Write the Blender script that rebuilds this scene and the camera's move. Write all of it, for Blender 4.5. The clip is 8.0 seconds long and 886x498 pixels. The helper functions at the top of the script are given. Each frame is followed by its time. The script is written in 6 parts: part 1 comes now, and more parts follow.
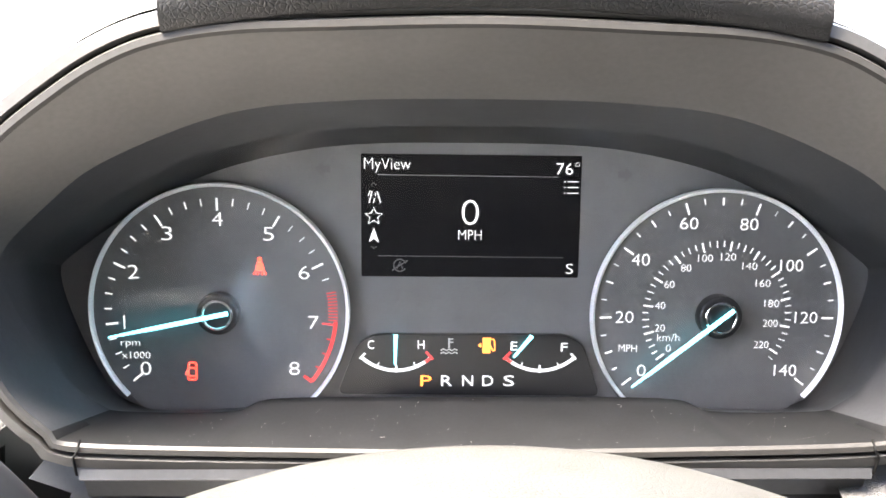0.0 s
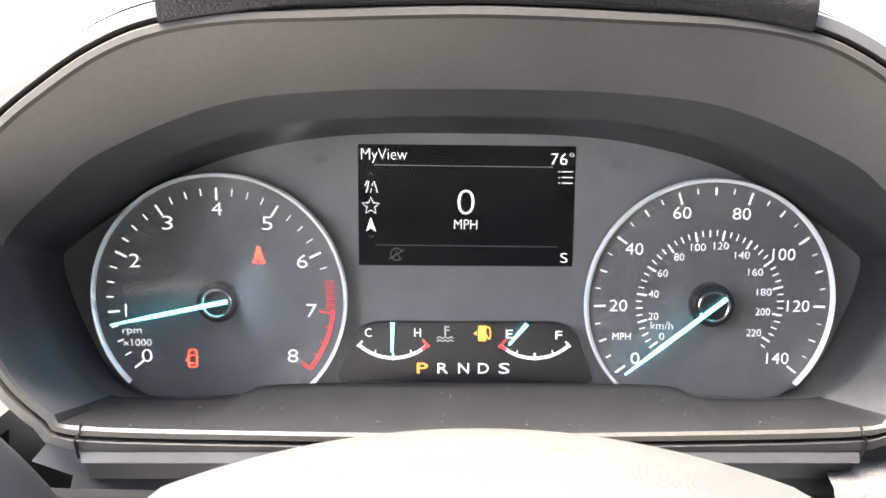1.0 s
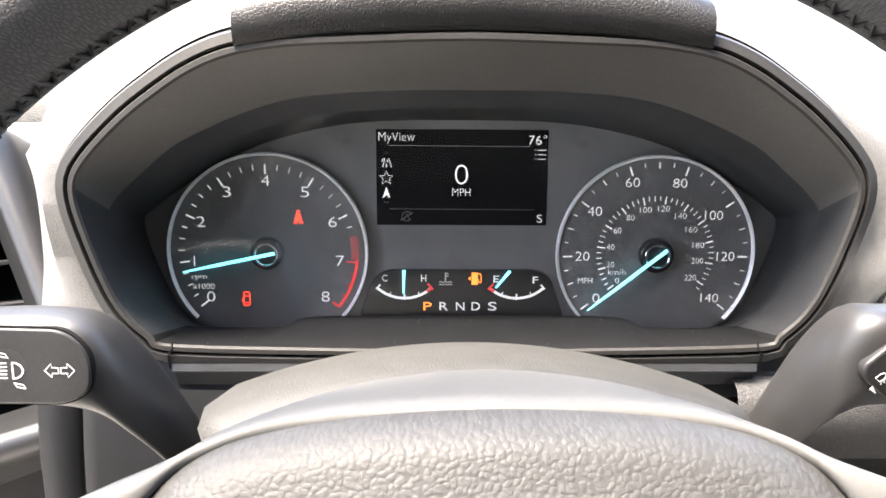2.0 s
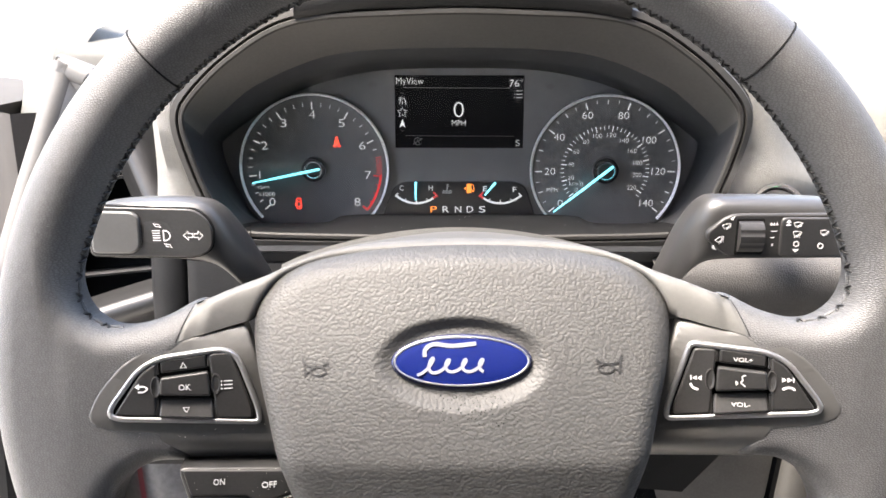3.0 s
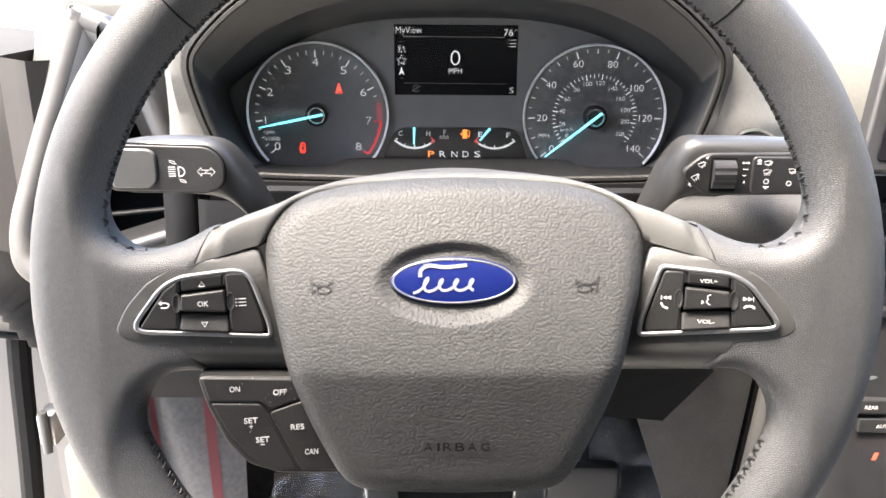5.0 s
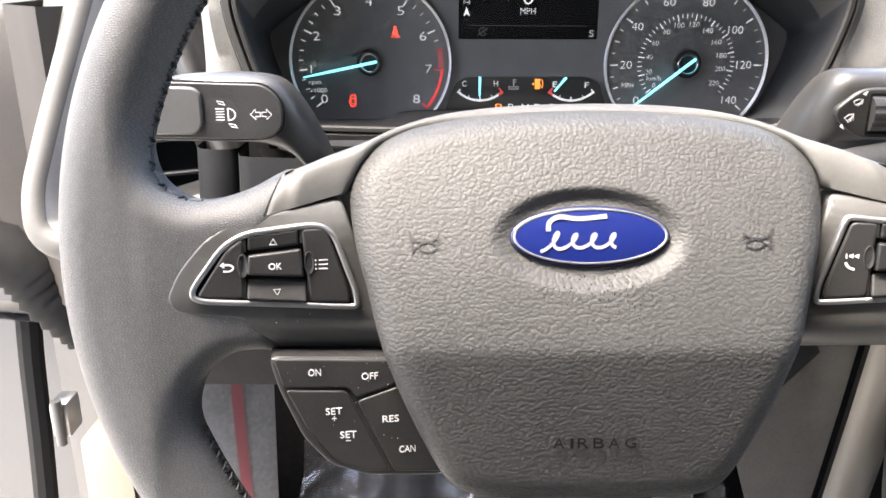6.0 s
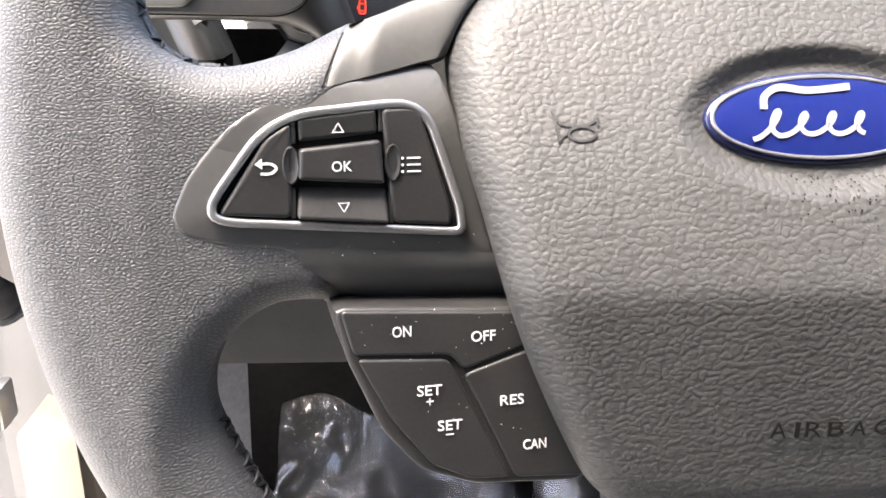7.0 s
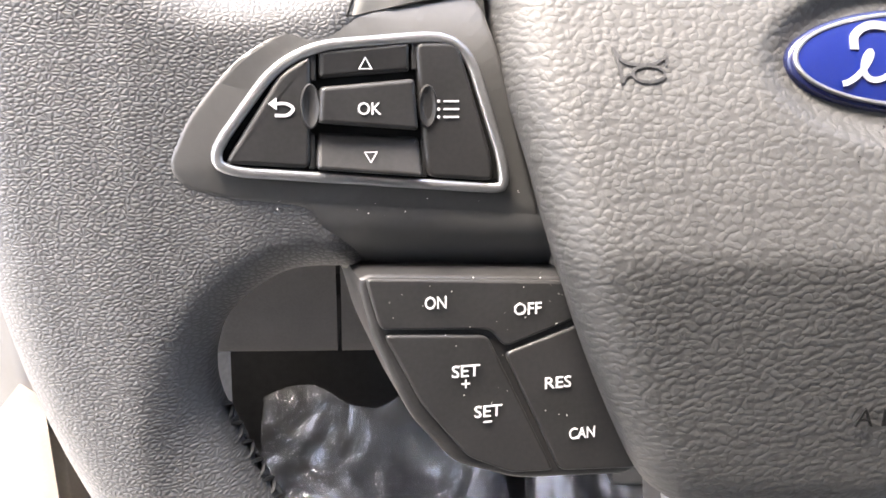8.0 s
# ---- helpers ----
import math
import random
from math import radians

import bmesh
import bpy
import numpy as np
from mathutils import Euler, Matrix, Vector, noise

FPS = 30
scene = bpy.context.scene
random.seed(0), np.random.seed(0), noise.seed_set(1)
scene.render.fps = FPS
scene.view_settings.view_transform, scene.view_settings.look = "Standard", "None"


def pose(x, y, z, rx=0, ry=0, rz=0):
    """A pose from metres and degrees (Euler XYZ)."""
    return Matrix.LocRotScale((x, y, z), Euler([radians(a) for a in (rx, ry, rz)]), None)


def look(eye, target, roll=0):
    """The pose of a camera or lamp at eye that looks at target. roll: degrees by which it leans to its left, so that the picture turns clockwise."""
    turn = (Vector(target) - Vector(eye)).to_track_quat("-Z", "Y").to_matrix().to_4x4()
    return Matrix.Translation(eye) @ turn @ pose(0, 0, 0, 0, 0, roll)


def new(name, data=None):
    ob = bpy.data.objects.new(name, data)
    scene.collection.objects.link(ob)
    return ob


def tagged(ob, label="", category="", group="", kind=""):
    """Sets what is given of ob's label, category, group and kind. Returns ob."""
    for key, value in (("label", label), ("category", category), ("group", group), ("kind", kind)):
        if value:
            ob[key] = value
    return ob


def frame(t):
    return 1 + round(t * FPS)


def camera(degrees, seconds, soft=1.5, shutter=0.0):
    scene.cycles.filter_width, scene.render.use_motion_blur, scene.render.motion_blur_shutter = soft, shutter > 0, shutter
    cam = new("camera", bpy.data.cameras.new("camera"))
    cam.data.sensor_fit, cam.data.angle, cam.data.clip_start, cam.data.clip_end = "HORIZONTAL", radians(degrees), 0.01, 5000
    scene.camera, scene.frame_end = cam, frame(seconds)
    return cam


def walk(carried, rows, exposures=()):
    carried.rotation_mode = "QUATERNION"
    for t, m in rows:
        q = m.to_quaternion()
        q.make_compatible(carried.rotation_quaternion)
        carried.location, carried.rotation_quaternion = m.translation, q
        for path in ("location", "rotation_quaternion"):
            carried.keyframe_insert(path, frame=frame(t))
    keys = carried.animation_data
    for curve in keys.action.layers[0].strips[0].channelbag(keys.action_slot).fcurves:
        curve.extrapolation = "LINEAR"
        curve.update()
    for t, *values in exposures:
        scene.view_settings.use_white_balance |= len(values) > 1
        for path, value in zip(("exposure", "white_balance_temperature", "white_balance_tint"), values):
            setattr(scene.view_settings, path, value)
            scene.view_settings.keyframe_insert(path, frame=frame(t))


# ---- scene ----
# ---------------------------------------------------------------- camera
BASE = pose(0, 0, 1.05, -14, 0, 0)          # cabin frame: x right, y ahead, z along the dials' up
cam = camera(56.0, 8.0, soft=1.6)
ROWS = [
    (0, -0.0214, 0.0077, 0.0588, -1.60, -8.87, 0.55),
    (0.5, -0.0183, 0.0073, 0.0577, -1.41, -9.08, 0.56),
    (1, -0.0171, 0.0021, 0.0565, -1.16, -9.11, 0.48),
    (1.2, -0.0196, -0.0030, 0.0564, -1.22, -9.12, 0.53),
    (2.3, -0.0097, -0.1473, 0.0757, 0.17, -12.55, -0.11),
    (2.5, -0.0058, -0.1855, 0.0798, 0.68, -13.35, -0.26),
    (3, -0.0024, -0.2471, 0.0839, 0.89, -15.54, -0.12),
    (3.5, 0.0002, -0.2691, 0.0855, 1.08, -17.05, 0.20),
    (4, 0.0018, -0.2842, 0.0817, 1.06, -18.17, 0.32),
    (5.5, -0.0013, -0.2819, 0.0770, 0.84, -18.42, 0.05),
    (6, -0.0484, -0.2172, 0.0432, 0.84, -19.21, -0.06),
    (6.5, -0.0858, -0.1472, 0.0059, -0.80, -19.87, -0.03),
    (7, -0.1016, -0.1229, -0.0123, -3.59, -20.50, 0.87),
    (7.5, -0.1084, -0.1071, -0.0226, -4.85, -20.70, 1.63),
    (8, -0.1133, -0.0994, -0.0291, -5.31, -20.83, 1.91),
]
EXPOSURES = [(0.0, 5.33, 7000, 12), (1.2, 5.35, 7000, 12), (2.3, 4.12, 7000, 13), (5.5, 4.20, 7000, 12), (7.0, 4.42, 7000, 14), (8.0, 4.64, 7000, 14)]
walk(cam, [(t, BASE @ pose(x, y, z, 90 + pitch, 0, yaw) @ pose(0, 0, 0, 0, 0, roll)) for t, x, y, z, yaw, pitch, roll in ROWS], EXPOSURES)

# ---------------------------------------------------------------- light
SUN_ELEV, SUN_AZ = radians(66), radians(-88)   # azimuth from straight ahead towards the right
world = bpy.data.worlds.new("sky")
scene.world = world
world.use_nodes = True
wn = world.node_tree.nodes
sky = wn.new("ShaderNodeTexSky")
sky.sky_type, sky.sun_disc = "NISHITA", False
sky.sun_elevation, sky.sun_rotation = SUN_ELEV, SUN_AZ
sky.air_density, sky.dust_density = 1.0, 3.0
wn["Background"].inputs["Strength"].default_value = 0.115
world.node_tree.links.new(sky.outputs["Color"], wn["Background"].inputs["Color"])
sun_dir = Vector((math.sin(SUN_AZ) * math.cos(SUN_ELEV), math.cos(SUN_AZ) * math.cos(SUN_ELEV), math.sin(SUN_ELEV)))
sun = new("sun", bpy.data.lights.new("sun", "SUN"))
sun.data.energy, sun.data.angle, sun.data.color = 2.9, radians(34), (1.0, 0.96, 0.90)
sun.matrix_world = look(sun_dir * 30, (0, 0, 0))


# ---------------------------------------------------------------- materials
def material(name, color, rough=0.5, metal=0.0, emit=None, emit_strength=0.0, spec=0.5, coat=0.0):
    m = bpy.data.materials.new(name)
    m.use_nodes = True
    p = m.node_tree.nodes["Principled BSDF"]
    p.inputs["Base Color"].default_value = (*color, 1)
    p.inputs["Roughness"].default_value = rough
    p.inputs["Metallic"].default_value = metal
    p.inputs["Specular IOR Level"].default_value = spec
    p.inputs["Coat Weight"].default_value = coat
    if emit:
        p.inputs["Emission Color"].default_value = (*emit, 1)
        p.inputs["Emission Strength"].default_value = emit_strength
    return m


def varied(m, color, amount=0.2, scale=60.0, rough=None, rough_amount=0.08):
    """Slow stains and fine speckle in colour and gloss."""
    nt = m.node_tree
    p = nt.nodes["Principled BSDF"]
    co = nt.nodes.new("ShaderNodeTexCoord")
    a, b = nt.nodes.new("ShaderNodeTexNoise"), nt.nodes.new("ShaderNodeTexNoise")
    a.inputs["Scale"].default_value, a.inputs["Detail"].default_value = scale, 4
    b.inputs["Scale"].default_value, b.inputs["Detail"].default_value = scale * 14, 2
    mixer = nt.nodes.new("ShaderNodeMath")
    mixer.operation = "ADD"
    for n in (a, b):
        nt.links.new(co.outputs["Object"], n.inputs["Vector"])
    nt.links.new(a.outputs["Fac"], mixer.inputs[0])
    nt.links.new(b.outputs["Fac"], mixer.inputs[1])
    ramp = nt.nodes.new("ShaderNodeMapRange")
    ramp.inputs["From Min"].default_value, ramp.inputs["From Max"].default_value = 0.7, 1.3
    nt.links.new(mixer.outputs[0], ramp.inputs["Value"])
    mix = nt.nodes.new("ShaderNodeMix")
    mix.data_type = "RGBA"
    mix.inputs["A"].default_value = (*[c * (1 - amount) for c in color], 1)
    mix.inputs["B"].default_value = (*[c * (1 + amount) for c in color], 1)
    nt.links.new(ramp.outputs["Result"], mix.inputs["Factor"])
    nt.links.new(mix.outputs["Result"], p.inputs["Base Color"])
    if rough is not None:
        rr = nt.nodes.new("ShaderNodeMapRange")
        rr.inputs["To Min"].default_value, rr.inputs["To Max"].default_value = rough - rough_amount, rough + rough_amount
        nt.links.new(a.outputs["Fac"], rr.inputs["Value"])
        nt.links.new(rr.outputs["Result"], p.inputs["Roughness"])
    return m


def grained(m, scale, depth, crease=0.2, fine=0.05, stretch=(1, 1, 1), warp_by=0.35, dark_grain=0.0, flat=False, pebble=False):
    """Moulded or natural leather grain: pebbles parted by sunk creases, and a finer noise; scale in cells a metre, depth in metres."""
    nt = m.node_tree
    p = nt.nodes["Principled BSDF"]
    co = nt.nodes.new("ShaderNodeTexCoord")
    mp = nt.nodes.new("ShaderNodeMapping")
    mp.inputs["Scale"].default_value = stretch
    nt.links.new(co.outputs["Object"], mp.inputs["Vector"])
    warp = nt.nodes.new("ShaderNodeTexNoise")
    warp.inputs["Scale"].default_value, warp.inputs["Detail"].default_value = scale * 0.5, 2
    nt.links.new(mp.outputs["Vector"], warp.inputs["Vector"])
    off = nt.nodes.new("ShaderNodeVectorMath")
    off.operation = "MULTIPLY_ADD"
    off.inputs[1].default_value = (warp_by * 2 / scale,) * 3
    nt.links.new(warp.outputs["Color"], off.inputs[0])
    nt.links.new(mp.outputs["Vector"], off.inputs[2])
    v = nt.nodes.new("ShaderNodeTexVoronoi")
    v.feature, v.voronoi_dimensions = "DISTANCE_TO_EDGE", "2D" if flat else "3D"
    v.inputs["Scale"].default_value = scale
    nt.links.new(off.outputs["Vector"], v.inputs["Vector"])
    dome = nt.nodes.new("ShaderNodeMapRange")
    dome.interpolation_type = "SMOOTHSTEP"
    dome.inputs["From Max"].default_value = crease
    if pebble:
        # rounded pebbles with soft valleys
        v.feature = "SMOOTH_F1"
        v.inputs["Smoothness"].default_value = 0.30
        dome.inputs["From Min"].default_value, dome.inputs["From Max"].default_value = crease, 0.15
    nt.links.new(v.outputs["Distance"], dome.inputs["Value"])
    n = nt.nodes.new("ShaderNodeTexNoise")
    n.inputs["Scale"].default_value, n.inputs["Detail"].default_value = scale * 0.9, 4
    nt.links.new(mp.outputs["Vector"], n.inputs["Vector"])
    add = nt.nodes.new("ShaderNodeMath")
    add.operation = "MULTIPLY_ADD"
    add.inputs[1].default_value = fine * 4
    nt.links.new(n.outputs["Fac"], add.inputs[0])
    nt.links.new(dome.outputs["Result"], add.inputs[2])
    if dark_grain:
        # crease shade put into the base colour: darker towards each crease of the grain
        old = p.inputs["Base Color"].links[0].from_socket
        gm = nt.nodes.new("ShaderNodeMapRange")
        gm.inputs["From Max"].default_value, gm.inputs["To Min"].default_value = crease * 0.5, 1 - dark_grain
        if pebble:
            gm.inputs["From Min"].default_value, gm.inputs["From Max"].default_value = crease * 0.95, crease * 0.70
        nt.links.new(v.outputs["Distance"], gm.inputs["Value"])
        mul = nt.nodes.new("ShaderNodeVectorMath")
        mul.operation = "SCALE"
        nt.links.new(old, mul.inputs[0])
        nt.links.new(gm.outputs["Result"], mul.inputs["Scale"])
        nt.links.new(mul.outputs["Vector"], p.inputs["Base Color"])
    bump = nt.nodes.new("ShaderNodeBump")
    bump.inputs["Strength"].default_value, bump.inputs["Distance"].default_value = 1.0, depth
    nt.links.new(add.outputs[0], bump.inputs["Height"])
    nt.links.new(bump.outputs["Normal"], p.inputs["Normal"])
    return m


C_LEATHER, C_PAD, C_TRIM, C_DASH = (0.048, 0.0482, 0.049), (0.031, 0.0308, 0.0300), (0.037, 0.0366, 0.0353), (0.095, 0.092, 0.085)
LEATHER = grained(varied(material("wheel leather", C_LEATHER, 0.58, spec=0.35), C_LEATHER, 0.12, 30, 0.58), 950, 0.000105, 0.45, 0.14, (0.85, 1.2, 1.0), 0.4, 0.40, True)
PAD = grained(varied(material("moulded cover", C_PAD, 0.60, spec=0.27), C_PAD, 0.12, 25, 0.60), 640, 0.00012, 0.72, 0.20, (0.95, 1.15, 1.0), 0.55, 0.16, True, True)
TRIM = varied(material("satin trim", C_TRIM, 0.42, spec=0.5), C_TRIM, 0.1, 40, 0.42)
BAND_SKIN = varied(material("satin hub skin", (0.058, 0.0574, 0.0545), 0.55, spec=0.36), (0.058, 0.0574, 0.0545), 0.1, 40, 0.58)
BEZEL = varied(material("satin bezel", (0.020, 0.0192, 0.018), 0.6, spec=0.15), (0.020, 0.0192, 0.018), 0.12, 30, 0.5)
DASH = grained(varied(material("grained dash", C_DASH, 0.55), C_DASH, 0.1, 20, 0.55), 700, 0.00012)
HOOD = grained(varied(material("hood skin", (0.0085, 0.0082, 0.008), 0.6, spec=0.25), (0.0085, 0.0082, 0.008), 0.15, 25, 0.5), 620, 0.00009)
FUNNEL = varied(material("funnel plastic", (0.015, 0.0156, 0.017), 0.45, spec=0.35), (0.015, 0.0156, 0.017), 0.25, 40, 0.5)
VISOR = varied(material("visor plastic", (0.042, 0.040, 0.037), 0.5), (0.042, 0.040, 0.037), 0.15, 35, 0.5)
FACE = varied(material("dial face", (0.115, 0.115, 0.116), 0.5), (0.115, 0.115, 0.116), 0.1, 80, 0.5)
INSET = material("inset face", (0.008, 0.008, 0.009), 0.45)
BLACK = varied(material("black plastic", (0.014, 0.014, 0.0145), 0.45, spec=0.35), (0.014, 0.014, 0.0145), 0.2, 60, 0.42)
BUTTON = varied(material("button plastic", (0.0145, 0.0142, 0.0142), 0.44, spec=0.30), (0.0145, 0.0142, 0.0142), 0.2, 70, 0.44)
STALK = varied(material("stalk plastic", (0.014, 0.0137, 0.0135), 0.45, spec=0.4), (0.014, 0.0137, 0.0135), 0.15, 50, 0.42)
PALE = varied(material("pale satin trim", (0.060, 0.057, 0.052), 0.5, spec=0.3), (0.060, 0.057, 0.052), 0.08, 40, 0.5)
GAP = material("dark gap", (0.004, 0.004, 0.004), 0.8, spec=0.08)
THREAD = material("dark thread", (0.007, 0.007, 0.007), 0.55, spec=0.3)
SILVER = varied(material("satin silver", (0.33, 0.33, 0.33), 0.34, 0.9), (0.33, 0.33, 0.33), 0.06, 50, 0.34)
SCRIPT = material("polished script", (0.27, 0.28, 0.31), 0.35, 0.5)
EMBLEM_EDGE = material("navy emblem edge", (0.006, 0.008, 0.03), 0.25)
CHROME = material("chrome", (0.75, 0.75, 0.76), 0.12, 1.0)
RING = material("ring silver", (0.82, 0.82, 0.83), 0.35, 0.3)
BLUE = material("emblem blue", (0.004, 0.010, 0.085), 0.2, 0.3, coat=0.4)
WHITE_INK = material("white print", (0.42, 0.42, 0.42), 0.5)
DIM_INK = material("grey print", (0.10, 0.10, 0.10), 0.6)
LIT_WHITE = material("lit numerals", (0.50, 0.51, 0.52), 0.5, emit=(0.9, 0.97, 1.0), emit_strength=0.035)
LIT_CYAN = material("lit needle", (0.35, 0.65, 0.7), 0.4, emit=(0.12, 0.75, 0.95), emit_strength=0.16)
LIT_RED = material("lit red", (0.5, 0.08, 0.03), 0.5, emit=(1.0, 0.055, 0.035), emit_strength=0.13)
LIT_AMBER = material("lit amber", (0.5, 0.25, 0.02), 0.5, emit=(1.0, 0.24, 0.05), emit_strength=0.10)
RED_INK = material("red print", (0.45, 0.03, 0.03), 0.5, emit=(1.0, 0.05, 0.05), emit_strength=0.03)
SCREEN = material("display glass", (0.004, 0.004, 0.005), 0.35, spec=0.08)
SCREEN_TEXT = material("display light", (0.3, 0.3, 0.3), 0.5, emit=(0.9, 0.95, 1.0), emit_strength=0.055)
GREEN_LED = material("green lamp", (0.02, 0.3, 0.08), 0.4, emit=(0.05, 0.9, 0.25), emit_strength=0.1)
BOLSTER = varied(material("bolster plastic", (0.035, 0.034, 0.033), 0.7, spec=0.25), (0.035, 0.034, 0.033), 0.2, 40)
PILLAR = varied(material("pillar trim", (0.017, 0.0150, 0.0135), 0.7, spec=0.2), (0.017, 0.0150, 0.0135), 0.15, 40)
RUBBER = varied(material("matt rubber", (0.0035, 0.0035, 0.0036), 0.75, spec=0.15), (0.0035, 0.0035, 0.0036), 0.2, 60)
DASH_TOP = grained(varied(material("pale grained dash", (0.050, 0.049, 0.043), 0.6, spec=0.3), (0.050, 0.049, 0.043), 0.12, 20, 0.6), 700, 0.00012)
LOWER_DASH = grained(varied(material("dark grained dash", (0.030, 0.029, 0.028), 0.6, spec=0.3), (0.030, 0.029, 0.028), 0.12, 20, 0.6), 600, 0.00014)
SHROUD = grained(varied(material("column shroud skin", (0.022, 0.0220, 0.0208), 0.65, spec=0.25), (0.022, 0.0220, 0.0208), 0.14, 60, 0.6), 620, 0.00010, 0.35, 0.15)
# near-black colour that holds the shade on sill, column panel and vent cheek
SHADED_PLASTIC = varied(material("shaded matt plastic", (0.0042, 0.0043, 0.0046), 0.7, spec=0.12), (0.0042, 0.0043, 0.0046), 0.3, 60)
# sunlight on the inner vent edge is put into this lighter colour
SUNLIT_EDGE = varied(material("sunlit vent edge", (0.20, 0.195, 0.185), 0.4, 0.2), (0.20, 0.195, 0.185), 0.06, 40)
RELIEF_SHADE = material("relief shade", (0.003, 0.003, 0.003), 0.6, spec=0.15)
DUST = material("dust", (0.6, 0.58, 0.55), 0.9)
FILM = bpy.data.materials.new("clear film")
FILM.use_nodes = True
ft = FILM.node_tree
ft.nodes.remove(ft.nodes["Principled BSDF"])
clear, shine, lay, blend = (ft.nodes.new("ShaderNode" + n) for n in ("BsdfTransparent", "BsdfGlossy", "LayerWeight", "MixShader"))
shine.inputs["Roughness"].default_value = 0.16
lay.inputs["Blend"].default_value = 0.33
ft.links.new(lay.outputs["Fresnel"], blend.inputs[0])
ft.links.new(clear.outputs[0], blend.inputs[1])
ft.links.new(shine.outputs[0], blend.inputs[2])
milky, haze = ft.nodes.new("ShaderNodeBsdfDiffuse"), ft.nodes.new("ShaderNodeMixShader")
milky.inputs["Color"].default_value = (0.55, 0.55, 0.57, 1)
haze.inputs[0].default_value = 0.07
ft.links.new(blend.outputs[0], haze.inputs[1])
ft.links.new(milky.outputs[0], haze.inputs[2])
ft.links.new(haze.outputs[0], ft.nodes["Material Output"].inputs["Surface"])

SHEET = varied(material("milky film", (0.075, 0.074, 0.077), 0.35, spec=0.4), (0.075, 0.074, 0.077), 0.3, 14, 0.35)


def pane(name, tint, ior=1.45, rough=0.02):
    """Clear or tinted sheet: what it lets through, and its gloss."""
    m = bpy.data.materials.new(name)
    m.use_nodes = True
    t = m.node_tree
    t.nodes.remove(t.nodes["Principled BSDF"])
    see, gloss, edge, both = (t.nodes.new("ShaderNode" + n) for n in ("BsdfTransparent", "BsdfGlossy", "Fresnel", "MixShader"))
    see.inputs["Color"].default_value = (*tint, 1)
    gloss.inputs["Roughness"].default_value = rough
    edge.inputs["IOR"].default_value = ior
    t.links.new(edge.outputs[0], both.inputs[0])
    t.links.new(see.outputs[0], both.inputs[1])
    t.links.new(gloss.outputs[0], both.inputs[2])
    t.links.new(both.outputs[0], t.nodes["Material Output"].inputs["Surface"])
    return m


LENS = pane("cluster lens", (0.97, 0.97, 0.97), 1.45, 0.10)
TINTED = pane("tinted glass", (0.5, 0.51, 0.5), 1.45, 0.01)
CARPET = varied(material("carpet", (0.0045, 0.0045, 0.0045), 0.95, spec=0.05), (0.0045, 0.0045, 0.0045), 0.5, 120)
BEIGE = varied(material("beige sill", (0.11, 0.09, 0.068), 0.6), (0.11, 0.09, 0.068), 0.1, 30)
GREY_PAINT = varied(material("door frame paint", (0.075, 0.073, 0.075), 0.4), (0.075, 0.073, 0.075), 0.08, 30)
CLOTH = varied(material("roof cloth", (0.24, 0.23, 0.22), 0.9), (0.24, 0.23, 0.22), 0.08, 80)
RED_PAINT = material("red plastic", (0.10, 0.012, 0.018), 0.5)


# ---------------------------------------------------------------- building helpers
def thing(name, m, label, category, group="", kind=""):
    ob = new(name)
    ob.empty_display_size = 0.02
    ob.matrix_world = m
    return tagged(ob, label, category, group, kind)


def to_mesh(name, bm, smooth=True, angle=35):
    me = bpy.data.meshes.new(name)
    bmesh.ops.recalc_face_normals(bm, faces=bm.faces)
    bm.normal_update()
    if smooth:
        for f in bm.faces:
            f.smooth = len(f.verts) == 4
        for e in bm.edges:
            if len(e.link_faces) == 2 and e.calc_face_angle(0) > radians(angle):
                e.smooth = False
    bm.to_mesh(me)
    bm.free()
    return me


def part(name, geo, mat, parent=None, label="", smooth=True, m=None, angle=35):
    me = to_mesh(name, geo, smooth, angle) if isinstance(geo, bmesh.types.BMesh) else geo
    if mat and not me.materials:
        me.materials.append(mat)
    ob = new(name, me)
    if parent:
        ob.parent = parent
    if m is not None:
        ob.matrix_basis = m
    return tagged(ob, label)


def spline(points, n=8, closed=True):
    """Catmull-Rom through the points, n steps each."""
    pts = [Vector(p) for p in points]
    out, k = [], len(pts)
    for i in range(k if closed else k - 1):
        a, b = pts[i], pts[(i + 1) % k]
        z = pts[i - 1] if closed or i else a
        c = pts[(i + 2) % k] if closed or i + 2 < k else b
        for j in range(n):
            t = j / n
            out.append(0.5 * (2 * a + (b - z) * t + (2 * z - 5 * a + 4 * b - c) * t * t + (3 * a - z - 3 * b + c) * t ** 3))
    if not closed:
        out.append(pts[-1])
    return out


def rounded(points, r, n=5):
    """A polygon (x, y) with its corners rounded; r one radius or one for each corner."""
    pts = [Vector(p) for p in points]
    out = []
    for i, p in enumerate(pts):
        a, b = pts[i - 1] - p, pts[(i + 1) % len(pts)] - p
        rr = r[i] if isinstance(r, (list, tuple)) else r
        d = min(rr, a.length * 0.48, b.length * 0.48)
        s, e = p + a.normalized() * d, p + b.normalized() * d
        for j in range(n + 1):
            t = j / n
            out.append((1 - t) ** 2 * s + 2 * t * (1 - t) * p + t * t * e)
    return out


def mirror(points):
    return [(-p[0], *p[1:]) for p in reversed(points)]


